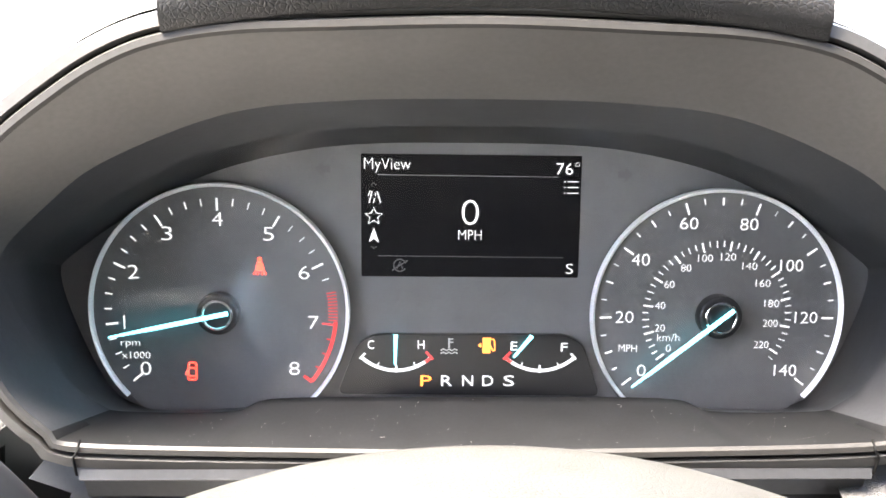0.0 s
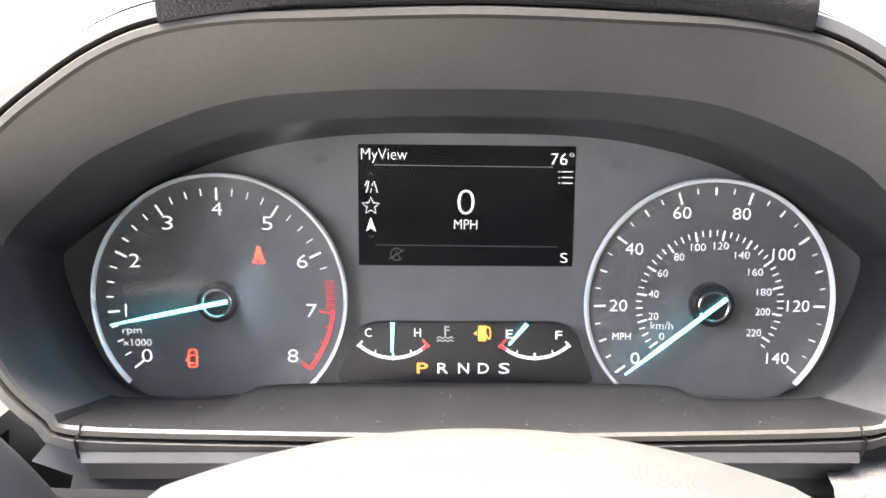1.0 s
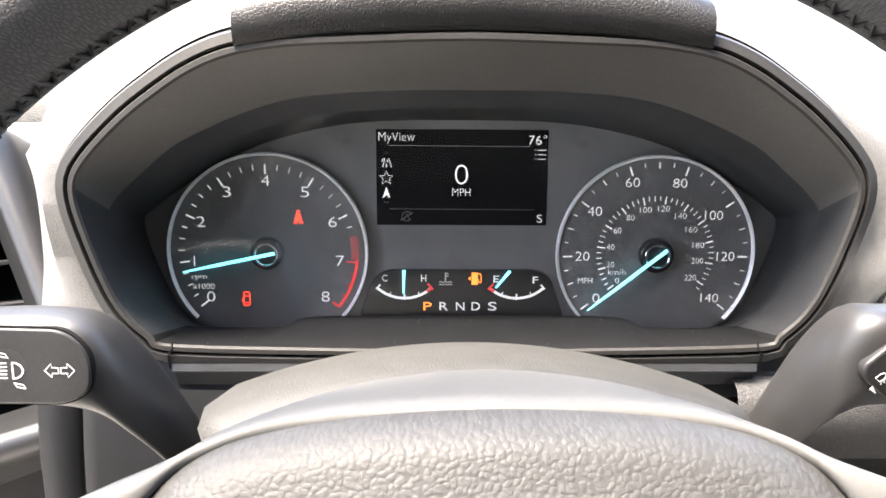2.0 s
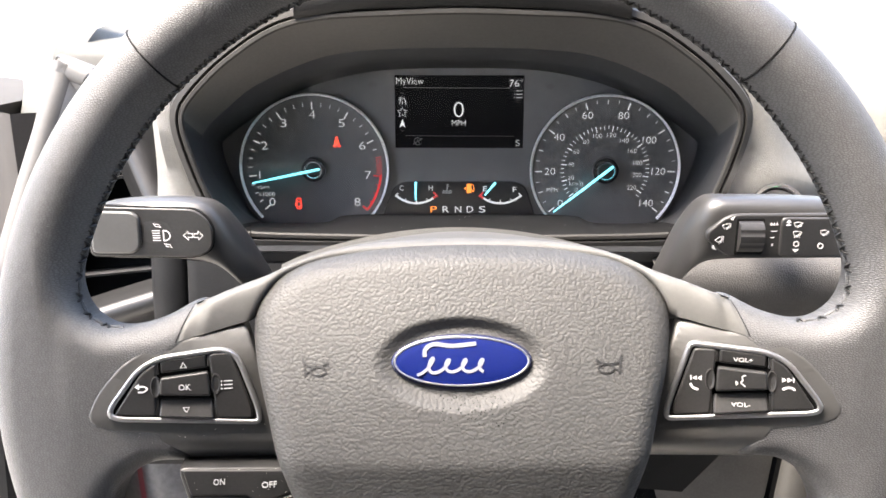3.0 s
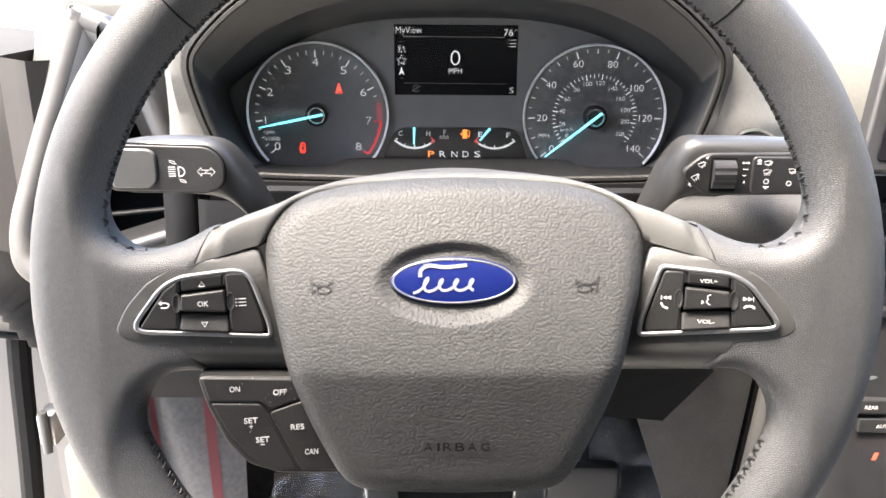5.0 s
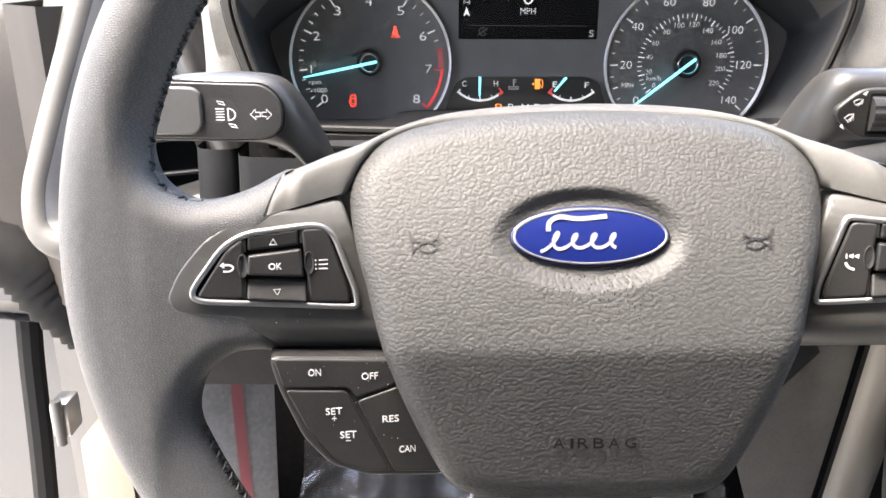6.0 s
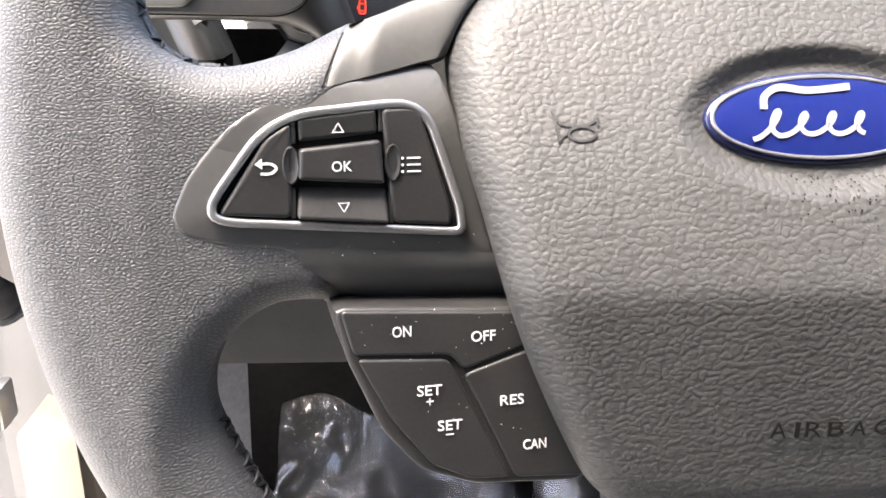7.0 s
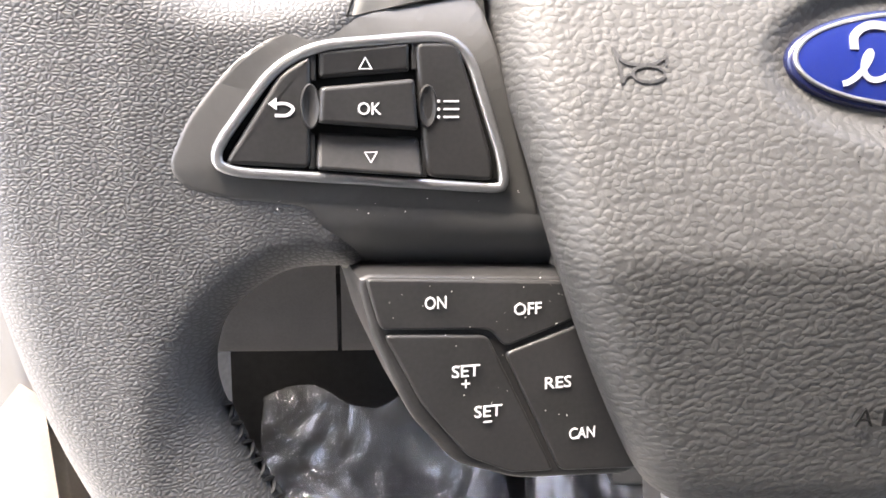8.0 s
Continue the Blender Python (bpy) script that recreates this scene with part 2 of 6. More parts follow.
def inset(pts, d):
    """Shrinks a closed 2D outline by d (grows it where d < 0)."""
    pts = [Vector(p[:2]) for p in pts]
    area = sum(a.x * b.y - b.x * a.y for a, b in zip(pts, pts[1:] + pts[:1]))
    s = 1 if area > 0 else -1
    out = []
    for i, p in enumerate(pts):
        t = pts[(i + 1) % len(pts)] - pts[i - 1]
        if t.length < 1e-9:
            out.append(p)
            continue
        t.normalize()
        out.append(p + Vector((-t.y, t.x)) * d * s)
    return out


def loft(bm, rings, closed=True, cap_start=False, cap_end=False):
    vs = [[bm.verts.new(p) for p in ring] for ring in rings]
    n = len(vs[0])
    for a, b in zip(vs, vs[1:]):
        for i in range(n if closed else n - 1):
            bm.faces.new((a[i], a[(i + 1) % n], b[(i + 1) % n], b[i]))
    if cap_start:
        bm.faces.new(list(reversed(vs[0])))
    if cap_end:
        bm.faces.new(vs[-1])
    return vs


def slab(outline, w0, w1, bevel=0.0005, steps=3, bm=None, dome=0.0):
    """A plate with the given outline between two heights, its upper edge rounded."""
    bm = bm or bmesh.new()
    rings = [[(p[0], p[1], w0) for p in outline], [(p[0], p[1], w1 - bevel) for p in outline]]
    for k in range(1, steps + 1):
        a = math.pi / 2 * k / steps
        o = inset(outline, bevel * (1 - math.cos(a)))
        rings.append([(p[0], p[1], w1 - bevel + bevel * math.sin(a)) for p in o])
    if dome:
        c = sum((Vector(p[:2]) for p in outline), Vector((0, 0))) / len(outline)
        for s in (0.75, 0.5, 0.25):
            rings.append([((p[0] - c.x) * s + c.x, (p[1] - c.y) * s + c.y, w1 + dome * (1 - s * s)) for p in inset(outline, bevel)])
    vs = loft(bm, rings)
    for ring in (vs[0], vs[-1]):
        cap(bm, ring)
    return bm


def cap(bm, ring):
    """Closes a flat ring: a fan from its middle where that sees every corner, else ear-clipped."""
    c = sum((v.co for v in ring), Vector()) / len(ring)
    turn = [(a.co.x - c.x) * (b.co.y - c.y) - (b.co.x - c.x) * (a.co.y - c.y) for a, b in zip(ring, ring[1:] + ring[:1])]
    if min(turn) * max(turn) > 0:
        mid = bm.verts.new(c)
        for a, b in zip(ring, ring[1:] + ring[:1]):
            bm.faces.new((a, b, mid)).smooth = False
    else:
        f = bm.faces.new(ring)
        f.normal_update()
        bmesh.ops.triangulate(bm, faces=[f])


def frame_slab(outer, inner, w0, w1, bevel=0.0004, bm=None):
    """A closed band between two outlines of as many points."""
    bm = bm or bmesh.new()
    o2, i2 = inset(outer, bevel), inset(inner, -bevel)
    rings = [[(p[0], p[1], w0) for p in outer], [(p[0], p[1], w1 - bevel) for p in outer], [(p[0], p[1], w1) for p in o2],
             [(p[0], p[1], w1) for p in i2], [(p[0], p[1], w1 - bevel) for p in inner], [(p[0], p[1], w0) for p in inner]]
    loft(bm, rings + rings[:1])
    bmesh.ops.remove_doubles(bm, verts=bm.verts, dist=1e-7)
    return bm


def resample(pts, n):
    """A closed outline as n points at even steps."""
    pts = [Vector(p) for p in pts]
    loop = pts + pts[:1]
    lens = [0.0]
    for a, b in zip(loop, loop[1:]):
        lens.append(lens[-1] + (b - a).length)
    out, k = [], 0
    for i in range(n):
        d = lens[-1] * i / n
        while lens[k + 1] < d:
            k += 1
        out.append(loop[k].lerp(loop[k + 1], (d - lens[k]) / max(lens[k + 1] - lens[k], 1e-12)))
    return out


def ribbon(bm, pts, width, w=0.0, high=0.0002, closed=False):
    """A flat printed line through 2D points."""
    pts = [Vector(p) for p in pts]
    n = len(pts)
    left, right = [], []
    for i, p in enumerate(pts):
        a = pts[i - 1] if (i or closed) else p
        b = pts[(i + 1) % n] if (i + 1 < n or closed) else p
        t = (b - a).normalized()
        k = Vector((-t.y, t.x)) * width / 2
        left.append(p + k), right.append(p - k)
    ring = lambda q, z: [(v.x, v.y, z) for v in q]
    L1, R1, L0, R0 = (([bm.verts.new(c) for c in ring(q, z)]) for q, z in ((left, w + high), (right, w + high), (left, w), (right, w)))
    for i in range(n if closed else n - 1):
        j = (i + 1) % n
        bm.faces.new((L1[i], R1[i], R1[j], L1[j])), bm.faces.new((L0[i], L1[i], L1[j], L0[j])), bm.faces.new((R1[i], R0[i], R0[j], R1[j]))
    return bm


def fill(bm, pts, w=0.0, high=0.0002):
    """A flat printed patch."""
    top = [bm.verts.new((p[0], p[1], w + high)) for p in pts]
    low = [bm.verts.new((p[0], p[1], w)) for p in pts]
    bm.faces.new(top)
    for i in range(len(pts)):
        j = (i + 1) % len(pts)
        bm.faces.new((low[i], low[j], top[j], top[i]))
    return bm


def circle(cx, cy, rx, ry=None, n=32, a0=0.0, a1=360.0):
    ry = rx if ry is None else ry
    full = abs(a1 - a0) >= 360
    return [(cx + rx * math.cos(radians(a0 + (a1 - a0) * i / (n if full else n - 1))),
             cy + ry * math.sin(radians(a0 + (a1 - a0) * i / (n if full else n - 1)))) for i in range(n)]


TEXTS = {}


def lettering(text, height, width=None, thick=0.0002, bold=0.0):
    """A mesh of the text in the built-in font, capitals of that height, centred on its origin."""
    key = (text, height, width, thick, bold)
    if key in TEXTS:
        return TEXTS[key].copy()
    cu = bpy.data.curves.new("lettering", "FONT")
    cu.body, cu.size, cu.resolution_u, cu.offset = text, 1.0, 3, bold
    ob = new("lettering", cu)
    bpy.context.view_layer.update()
    me = bpy.data.meshes.new_from_object(ob.evaluated_get(bpy.context.evaluated_depsgraph_get()))
    bpy.data.objects.remove(ob)
    bpy.data.curves.remove(cu)
    co = np.empty(len(me.vertices) * 3)
    me.vertices.foreach_get("co", co)
    co = co.reshape(-1, 3)
    lo, hi = co.min(0), co.max(0)
    k = height / 0.729 if text != "-" else height
    co[:, :2] -= (lo[:2] + hi[:2]) / 2
    kx = width / max(hi[0] - lo[0], 1e-6) if width else k
    co[:, 0] *= kx
    co[:, 1] *= k
    co[:, 2] = 0
    me.vertices.foreach_set("co", co.ravel())
    me.materials.clear()
    bm = bmesh.new()
    bm.from_mesh(me)
    out = bmesh.ops.extrude_face_region(bm, geom=bm.faces[:])
    bmesh.ops.translate(bm, verts=[g for g in out["geom"] if isinstance(g, bmesh.types.BMVert)], vec=(0, 0, thick))
    bmesh.ops.recalc_face_normals(bm, faces=bm.faces)
    for f in bm.faces:
        f.smooth = False
    bm.to_mesh(me)
    bm.free()
    me.name = "lettering"
    TEXTS[key] = me
    return me.copy()


def letters(text, height, mat, parent, at, width=None, turn=0.0, name="lettering", bold=0.0, thick=0.0002):
    return part(name, lettering(text, height, width, thick, bold), mat, parent, m=pose(at[0], at[1], at[2], 0, 0, turn))


def box_bm(x0, x1, y0, y1, z0, z1, bevel=0.0, seg=2):
    bm = bmesh.new()
    bmesh.ops.create_cube(bm, size=1)
    bmesh.ops.transform(bm, verts=bm.verts, matrix=Matrix.LocRotScale(((x0 + x1) / 2, (y0 + y1) / 2, (z0 + z1) / 2), None, (x1 - x0, y1 - y0, z1 - z0)))
    if bevel:
        bmesh.ops.bevel(bm, geom=bm.edges[:], offset=bevel, segments=seg, affect="EDGES", profile=0.5)
    return bm


def tube(bm, pts, r, n=8, cap=True):
    """A round rod through 3D points; r one radius or one for each."""
    pts = [Vector(p) for p in pts]
    rings, up = [], None
    for i, p in enumerate(pts):
        t = (pts[min(i + 1, len(pts) - 1)] - pts[max(i - 1, 0)]).normalized()
        up = t.orthogonal().normalized() if up is None else (up - t * up.dot(t)).normalized()
        side = t.cross(up)
        rr = r[i] if isinstance(r, (list, tuple)) else r
        rings.append([p + rr * (math.cos(2 * math.pi * k / n) * up + math.sin(2 * math.pi * k / n) * side) for k in range(n)])
    loft(bm, rings, True, cap, cap)
    return bm


CL = BASE @ Matrix(((1, 0, 0, 0), (0, 0, -1, 0.352), (0, 1, 0, 0), (0, 0, 0, 1)))      # dial frame: u right, v up, w to the driver
LEAN = radians(10.5)
WH = BASE @ Matrix(((1, 0, 0, 0), (0, math.sin(LEAN), -math.cos(LEAN), 0.0617), (0, math.cos(LEAN), math.sin(LEAN), -0.0636), (0, 0, 0, 1))) @ pose(0.0004, 0, 0, 0, 0, 0.8)  # wheel frame, turned a little to the left


# ---------------------------------------------------------------- steering wheel
RIM_V, RIM_R, RIM_T, RIM_W = 0.0063, 0.1803, 0.0150, -0.014


def crease_line(t):
    """Profile across the crease: sloping up and back above it, tucked under below it."""
    k = 0.0018
    soft = math.sqrt(t * t + k * k) - k
    s = 0.5 * (soft + t)
    return -0.26 * s - 1.9 * s * s + 0.125 * (t - s) - 0.2 * (t - s) ** 2


def front_height(u, v):
    """Height of the airbag cover's front: nearly flat above, fuller below the crease, sunk round the emblem."""
    t = v + 0.0255
    w = 0.0115 + crease_line(t)
    w -= 0.45 * u * u
    e = math.hypot(u / 0.0365, (v - 0.0128) / 0.0185)
    if e < 1:
        q = max(0.0, (e - 0.70) / 0.30)
        w -= 0.0043 * (1 - q * q * (3 - 2 * q))
    return w


def airbag_cover():
    half = [(0, 0.0585), (0.028, 0.0577), (0.052, 0.0552), (0.0715, 0.0508), (0.0832, 0.0430), (0.0885, 0.0315), (0.0866, 0.0125), (0.0812, -0.0070), (0.0758, -0.0270),
            (0.0688, -0.0470), (0.0605, -0.0660), (0.0538, -0.0785), (0.0472, -0.0845), (0.0380, -0.0868), (0.020, -0.0875)]
    ring = spline(half + [(0, -0.0878)] + mirror(half[1:]), 7)
    rings = []
    for s in [0.02] + [0.015 * k for k in range(2, 57)] + [0.87, 0.90, 0.93, 0.955, 0.975, 0.99, 1.0]:
        row = []
        for p in ring:
            u, v = p.x * s, 0.0 + p.y * s
            drop = max(0.0, (s - 0.86) / 0.14)
            w = front_height(u, v) - 0.013 * (1 - math.sqrt(max(0.0, 1 - drop ** 2.2)))
            row.append((u, v, w))
        rings.append(row)
    last = rings[-1]
    for back, k in ((-0.0005, 0.999), (-0.010, 0.985), (-0.022, 0.96)):
        rings.append([(u * k, v * k, w + back) for (u, v, w) in last])
    bm = bmesh.new()
    loft(bm, rings, True, True, True)
    return bm


def soft_union(a, b, k):
    h = np.clip(0.5 + 0.5 * (b - a) / k, 0, 1)
    return b + (a - b) * h - k * h * (1 - h)


def outline_distance(x, y, pts):
    """Signed distance from a closed outline, over a grid of x and y."""
    best, inside = np.full(x.shape, 1e9), np.zeros(x.shape, bool)
    for p, q in zip(pts, pts[1:] + pts[:1]):
        ex, ey = q[0] - p[0], q[1] - p[1]
        h = np.clip(((x - p[0]) * ex + (y - p[1]) * ey) / max(1e-12, ex * ex + ey * ey), 0, 1)
        best = np.minimum(best, (x - p[0] - ex * h) ** 2 + (y - p[1] - ey * h) ** 2)
        if abs(ey) > 1e-12:
            inside ^= ((p[1] > y) != (q[1] > y)) & (x < p[0] + ex * (y - p[1]) / ey)
    return np.where(inside, -1, 1) * np.sqrt(best)


def skin_of(field, axes):
    """Quads over the zero level of a field on a regular grid."""
    inside = field < 0
    shape = np.array(field.shape) - 1
    total, hits = np.zeros((*shape, 3)), np.zeros(shape)
    crossings = []
    for ax in range(3):
        lo, hi = [slice(None)] * 3, [slice(None)] * 3
        lo[ax], hi[ax] = slice(0, -1), slice(1, None)
        a, b = field[tuple(lo)], field[tuple(hi)]
        cut = inside[tuple(lo)] != inside[tuple(hi)]
        f = np.where(cut, a / np.where(cut, a - b, 1), 0)
        at = np.argwhere(cut)
        place = np.stack([axes[k][at[:, k]] for k in range(3)], 1)
        place[:, ax] += f[cut] * (axes[ax][1] - axes[ax][0])
        u, v = (ax + 1) % 3, (ax + 2) % 3
        ids = []
        for du, dv in ((0, 0), (-1, 0), (-1, -1), (0, -1)):
            c = at.copy()
            c[:, u] += du
            c[:, v] += dv
            ids.append(c)
            np.add.at(total, tuple(c.T), place)
            np.add.at(hits, tuple(c.T), 1)
        crossings.append((ids, inside[tuple(lo)][cut]))
    used = hits > 0
    index = np.full(shape, -1)
    index[used] = np.arange(used.sum())
    quads = []
    for ids, first in crossings:
        q = np.stack([index[tuple(c.T)] for c in ids], 1)
        quads.append(np.where(first[:, None], q, q[:, ::-1]))
    me = bpy.data.meshes.new("rim")
    me.from_pydata((total[used] / hits[used][:, None]).tolist(), [], np.concatenate(quads).tolist())
    return me


def rim_mesh():
    """Padded rim and its two leather arms as one skin."""
    step = 0.0016
    axes = [np.arange(-0.204, 0.204, step), np.arange(-0.198, 0.210, step), np.arange(-0.040, 0.014, step)]
    x, y = np.meshgrid(axes[0], axes[1], indexing="ij")
    z = axes[2][None, None, :]
    r, a = np.hypot(x, y - RIM_V), np.degrees(np.arctan2(y - RIM_V, x)) % 360
    grip = 0.0012 * np.exp(-((a % 180 - 90) / 40) ** 2)
    thumb = sum(0.0044 * np.exp(-((a - m) / 17) ** 2) for m in (203, 337))
    d = r - RIM_R
    wide = RIM_T - grip + np.where(d < 0, thumb, 0)
    field = (np.hypot(d[..., None] / wide[..., None], (z - RIM_W) / 0.0172) - 1) * RIM_T
    arm = [(0.171, 0.064), (0.1668, 0.055), (0.1636, 0.0435), (0.1580, 0.0335), (0.1490, 0.0275), (0.1385, 0.0270), (0.1250, 0.0310), (0.1090, 0.0382), (0.1085, 0.0230),
           (0.1160, 0.0100), (0.1160, -0.0180), (0.1150, -0.0285), (0.1185, -0.0305), (0.1250, -0.0302), (0.1325, -0.0310), (0.1420, -0.0370), (0.1488, -0.0470), (0.1545, -0.0620), (0.160, -0.078), (0.174, -0.03), (0.177, 0.02)]
    flat = outline_distance(np.abs(x), y, [tuple(p) for p in spline(arm, 4)])
    ax = np.abs(x)
    # level with the spoke trim, rolling back along its upper edge
    top = -0.0135 + 0.2126 * (np.minimum(ax, 0.160) - 0.0866)
    roll = np.clip((0.150 - ax) / 0.020, 0, 1)
    top = top - roll * (0.30 * np.maximum(0, y - 0.0200) + 8.0 * np.maximum(0, y - 0.0200) ** 2)
    low, soft = -0.034, 0.0095
    deep = np.abs(z - (top[..., None] + low) / 2) - (top[..., None] - low) / 2
    p, q = flat[..., None] + soft, deep + soft
    arms = np.minimum(np.maximum(p, q), 0) + np.hypot(np.maximum(p, 0), np.maximum(q, 0)) - soft
    me = skin_of(soft_union(field, arms, 0.007), axes)
    ob = new("rim", me)
    s = ob.modifiers.new("soft", "SMOOTH")
    s.factor, s.iterations = 0.5, 4
    bpy.context.view_layer.update()
    done = bpy.data.meshes.new_from_object(ob.evaluated_get(bpy.context.evaluated_depsgraph_get()))
    bpy.data.objects.remove(ob)
    for p in done.polygons:
        p.use_smooth = True
    done.name = "rim"
    return done


wheel = thing("steering_wheel", WH, "dark grey leather steering wheel with stitched rim and silver trims", "steering wheel")
rim = part("rim", rim_mesh(), LEATHER, wheel, "grained dark grey leather rim")

# seams across the rim
for a in (133.3, 46.3):
    bm = bmesh.new()
    c, s = math.cos(radians(a)), math.sin(radians(a))
    pts = []
    for b in range(10, 201, 10):
        r, h = RIM_T - 0.0002, 0.0172 - 0.0002
        q = radians(a + 0.3 * math.cos(radians(b)) * (-1 if a > 90 else 1))
        c, s = math.cos(q), math.sin(q)
        pts.append(((RIM_R + r * math.cos(radians(b))) * c, RIM_V + (RIM_R + r * math.cos(radians(b))) * s, RIM_W + h * math.sin(radians(b))))
    tube(bm, pts, 0.00045, 6)
    part("seam", bm, GAP, rim, "dark stitched leather seam")

# the thread along the inner edge of the rim: pairs of short pulls meeting at a puffed seam
bm = bmesh.new()
for k in (-1, 1):
    tube(bm, [(0.0002, 0.0, 0.0009), (0.0010, 0.0005 * k, 0.0009), (0.0022, 0.0011 * k, 0.0005), (0.0030, 0.0014 * k, -0.0003)], [0.0003, 0.00042, 0.00038, 0.00022], 5)
STITCH = to_mesh("stitch", bm)
STITCH.materials.append(THREAD)
bpy.context.view_layer.update()


def inner_edge(a):
    """Where the inner side of the rim lies at an angle, and its normal; near the arms the line bends round the corner of the opening."""
    d = Vector((math.cos(radians(a)), math.sin(radians(a)), 0))
    o = Vector((0, RIM_V, SEAM_W)) + d * 0.120
    past = max(0.0, abs(a - 90) - 72)
    if a < 190 and past:
        side = -1 if a > 90 else 1
        b = radians(5 + 7.0 * past)
        o, d = Vector((0.127 * side, 0.060, SEAM_W)), Vector((math.cos(b) * side, -math.sin(b), 0))
    ok, at, nor, _ = rim.ray_cast(o, d)
    return (at, nor) if ok else (Vector((0, RIM_V, RIM_W)) + d * (RIM_R - RIM_T), -d)


SEAM_W = RIM_W - 0.0010
for s0, s1 in ((9.0, 171.0), (205.0, 335.0)):
    count = int((s1 - s0) / 1.75)
    welt, radii = [], []
    for i in range(count):
        for k in range(4):
            at, nor = inner_edge(s0 + (s1 - s0) * (i + 0.25 * k) / count)
            welt.append(at - nor * 0.0006 + Vector((0, 0, 0.0002)))
            radii.append(0.0007 + 0.0009 * math.sin(math.pi * 0.25 * k))
        at, nor = inner_edge(s0 + (s1 - s0) * i / count)
        up = (Vector((0, 0, 1)) - nor * nor.z).normalized()
        side = nor.cross(up)
        m = Matrix(((up.x, side.x, nor.x, at.x), (up.y, side.y, nor.y, at.y), (up.z, side.z, nor.z, at.z), (0, 0, 0, 1)))
        part("stitch", STITCH, None, rim, m=pose(*(-0.0005 * nor)) @ m @ Matrix.Scale(1.40, 4))
    bm = bmesh.new()
    tube(bm, welt, radii, 8)
    part("welt", bm, LEATHER, rim, "puffed leather seam")

cover = part("airbag_cover", airbag_cover(), PAD, wheel, "coarse grained grey airbag cover", angle=50)
# smooth band running from spoke to spoke over the top of the cover
BAND = [((-0.1182, 0.0215, -0.0078), (-0.1130, 0.0362, -0.0160)), ((-0.1085, 0.0240, -0.0110), (-0.1045, 0.0392, -0.0186)), ((-0.0965, 0.0272, -0.0148), (-0.0955, 0.0428, -0.0205)),
        ((-0.0885, 0.0300, -0.0174), (-0.0825, 0.0474, -0.0250)), ((-0.0850, 0.0385, -0.0240), (-0.0700, 0.0530, -0.0310)), ((-0.0680, 0.0495, -0.0300), (-0.0520, 0.0578, -0.0370)),
        ((-0.0400, 0.0550, -0.0335), (-0.0280, 0.0604, -0.0410)), ((0.0, 0.0562, -0.0345), (0.0, 0.0612, -0.0430))]
face = spline([p for p, q in BAND] + [(-p[0], p[1], p[2]) for p, q in reversed(BAND[:-1])], 5, False)
crest = spline([q for p, q in BAND] + [(-q[0], q[1], q[2]) for p, q in reversed(BAND[:-1])], 5, False)
bm = bmesh.new()
rows = []
for p, q in zip(face, crest):
    side = min(1.0, (math.hypot(q.x, 0.03) - 0.03) / 0.065)
    row = [(p.x, p.y - 0.001, p.z - 0.006)]
    for k in range(8):
        a = math.pi / 2 * k / 7
        e, f = math.sin(a), 1 - math.cos(a) ** 0.8
        row.append((p.x + (q.x - p.x) * e, p.y + (q.y - p.y) * e, p.z + (q.z - p.z) * f))
    for dw, drop, k in ((-0.018, 0.0018, 0.995), (-0.038, 0.006, 0.97), (-0.058, 0.012, 0.93)):
        row.append((q.x * k, q.y - drop * side, q.z + dw))
    rows.append(row)


def on_leather(p, lift):
    """A place lifted onto the leather under it."""
    ok, at, nor, _ = rim.ray_cast(Vector((p[0], p[1], 0.03)), Vector((0, 0, -1)))
    return Vector((p[0], p[1], max(at.z, p[2] - 0.010) + lift)) if ok else Vector((p[0], p[1], p[2] - 0.006))


# the ends of the band lie flush on the leather arms, parted by a fine seam
for row, k in [(rows[i], 1 - i / 5) for i in range(5)] + [(rows[-1 - i], 1 - i / 5) for i in range(5)]:
    for i in range(1, 8):
        row[i] = tuple(Vector(row[i]).lerp(on_leather(row[i], 0.0002 if k < 1 else -0.0006), k))
for row in (rows[0], rows[-1]):
    row[8:] = [(row[7][0], row[7][1] - 0.002 * j, row[7][2] - 0.006 * j) for j in (1, 2, 3)]
band_ends = [[on_leather(p, 0.0) for p in row[1:7]] for row in (rows[0], rows[-1])]
loft(bm, rows, False)
band = part("hub_band", bm, BAND_SKIN, wheel, "smooth satin grey hub band and spoke caps", angle=60)
for pts in band_ends:
    bm = bmesh.new()
    tube(bm, pts, 0.00024, 6)
    part("seam", bm, GAP, band, "fine dark seam")

# emblem
emblem = part("emblem", slab(circle(0, 0.0142, 0.0288, 0.0113, 64), -0.003, 0.0034, 0.0012, 4), EMBLEM_EDGE, cover, "oval blue emblem with silver edge", m=pose(0, 0.0126, -0.0062, 0) @ pose(0, 0, 0, -16) @ pose(0, -0.0142, 0))
part("emblem_field", slab(circle(0, 0.0142, 0.0276, 0.0101, 64), 0.003, 0.0038, 0.0006, 3, dome=0.0008), BLUE, emblem, "glossy deep blue oval field")
part("emblem_line", frame_slab(circle(0, 0.0142, 0.0277, 0.0102, 64), circle(0, 0.0142, 0.0268, 0.0094, 64), 0.0032, 0.0042, 0.0002), SILVER, emblem, "thin silver oval line")
bm = bmesh.new()
ribbon(bm, spline([(-0.0150, 0.0160), (-0.0146, 0.0192), (-0.0110, 0.0212), (-0.0040, 0.0204), (0.0060, 0.0213)], 8, False), 0.0017, 0.0043, 0.0004)
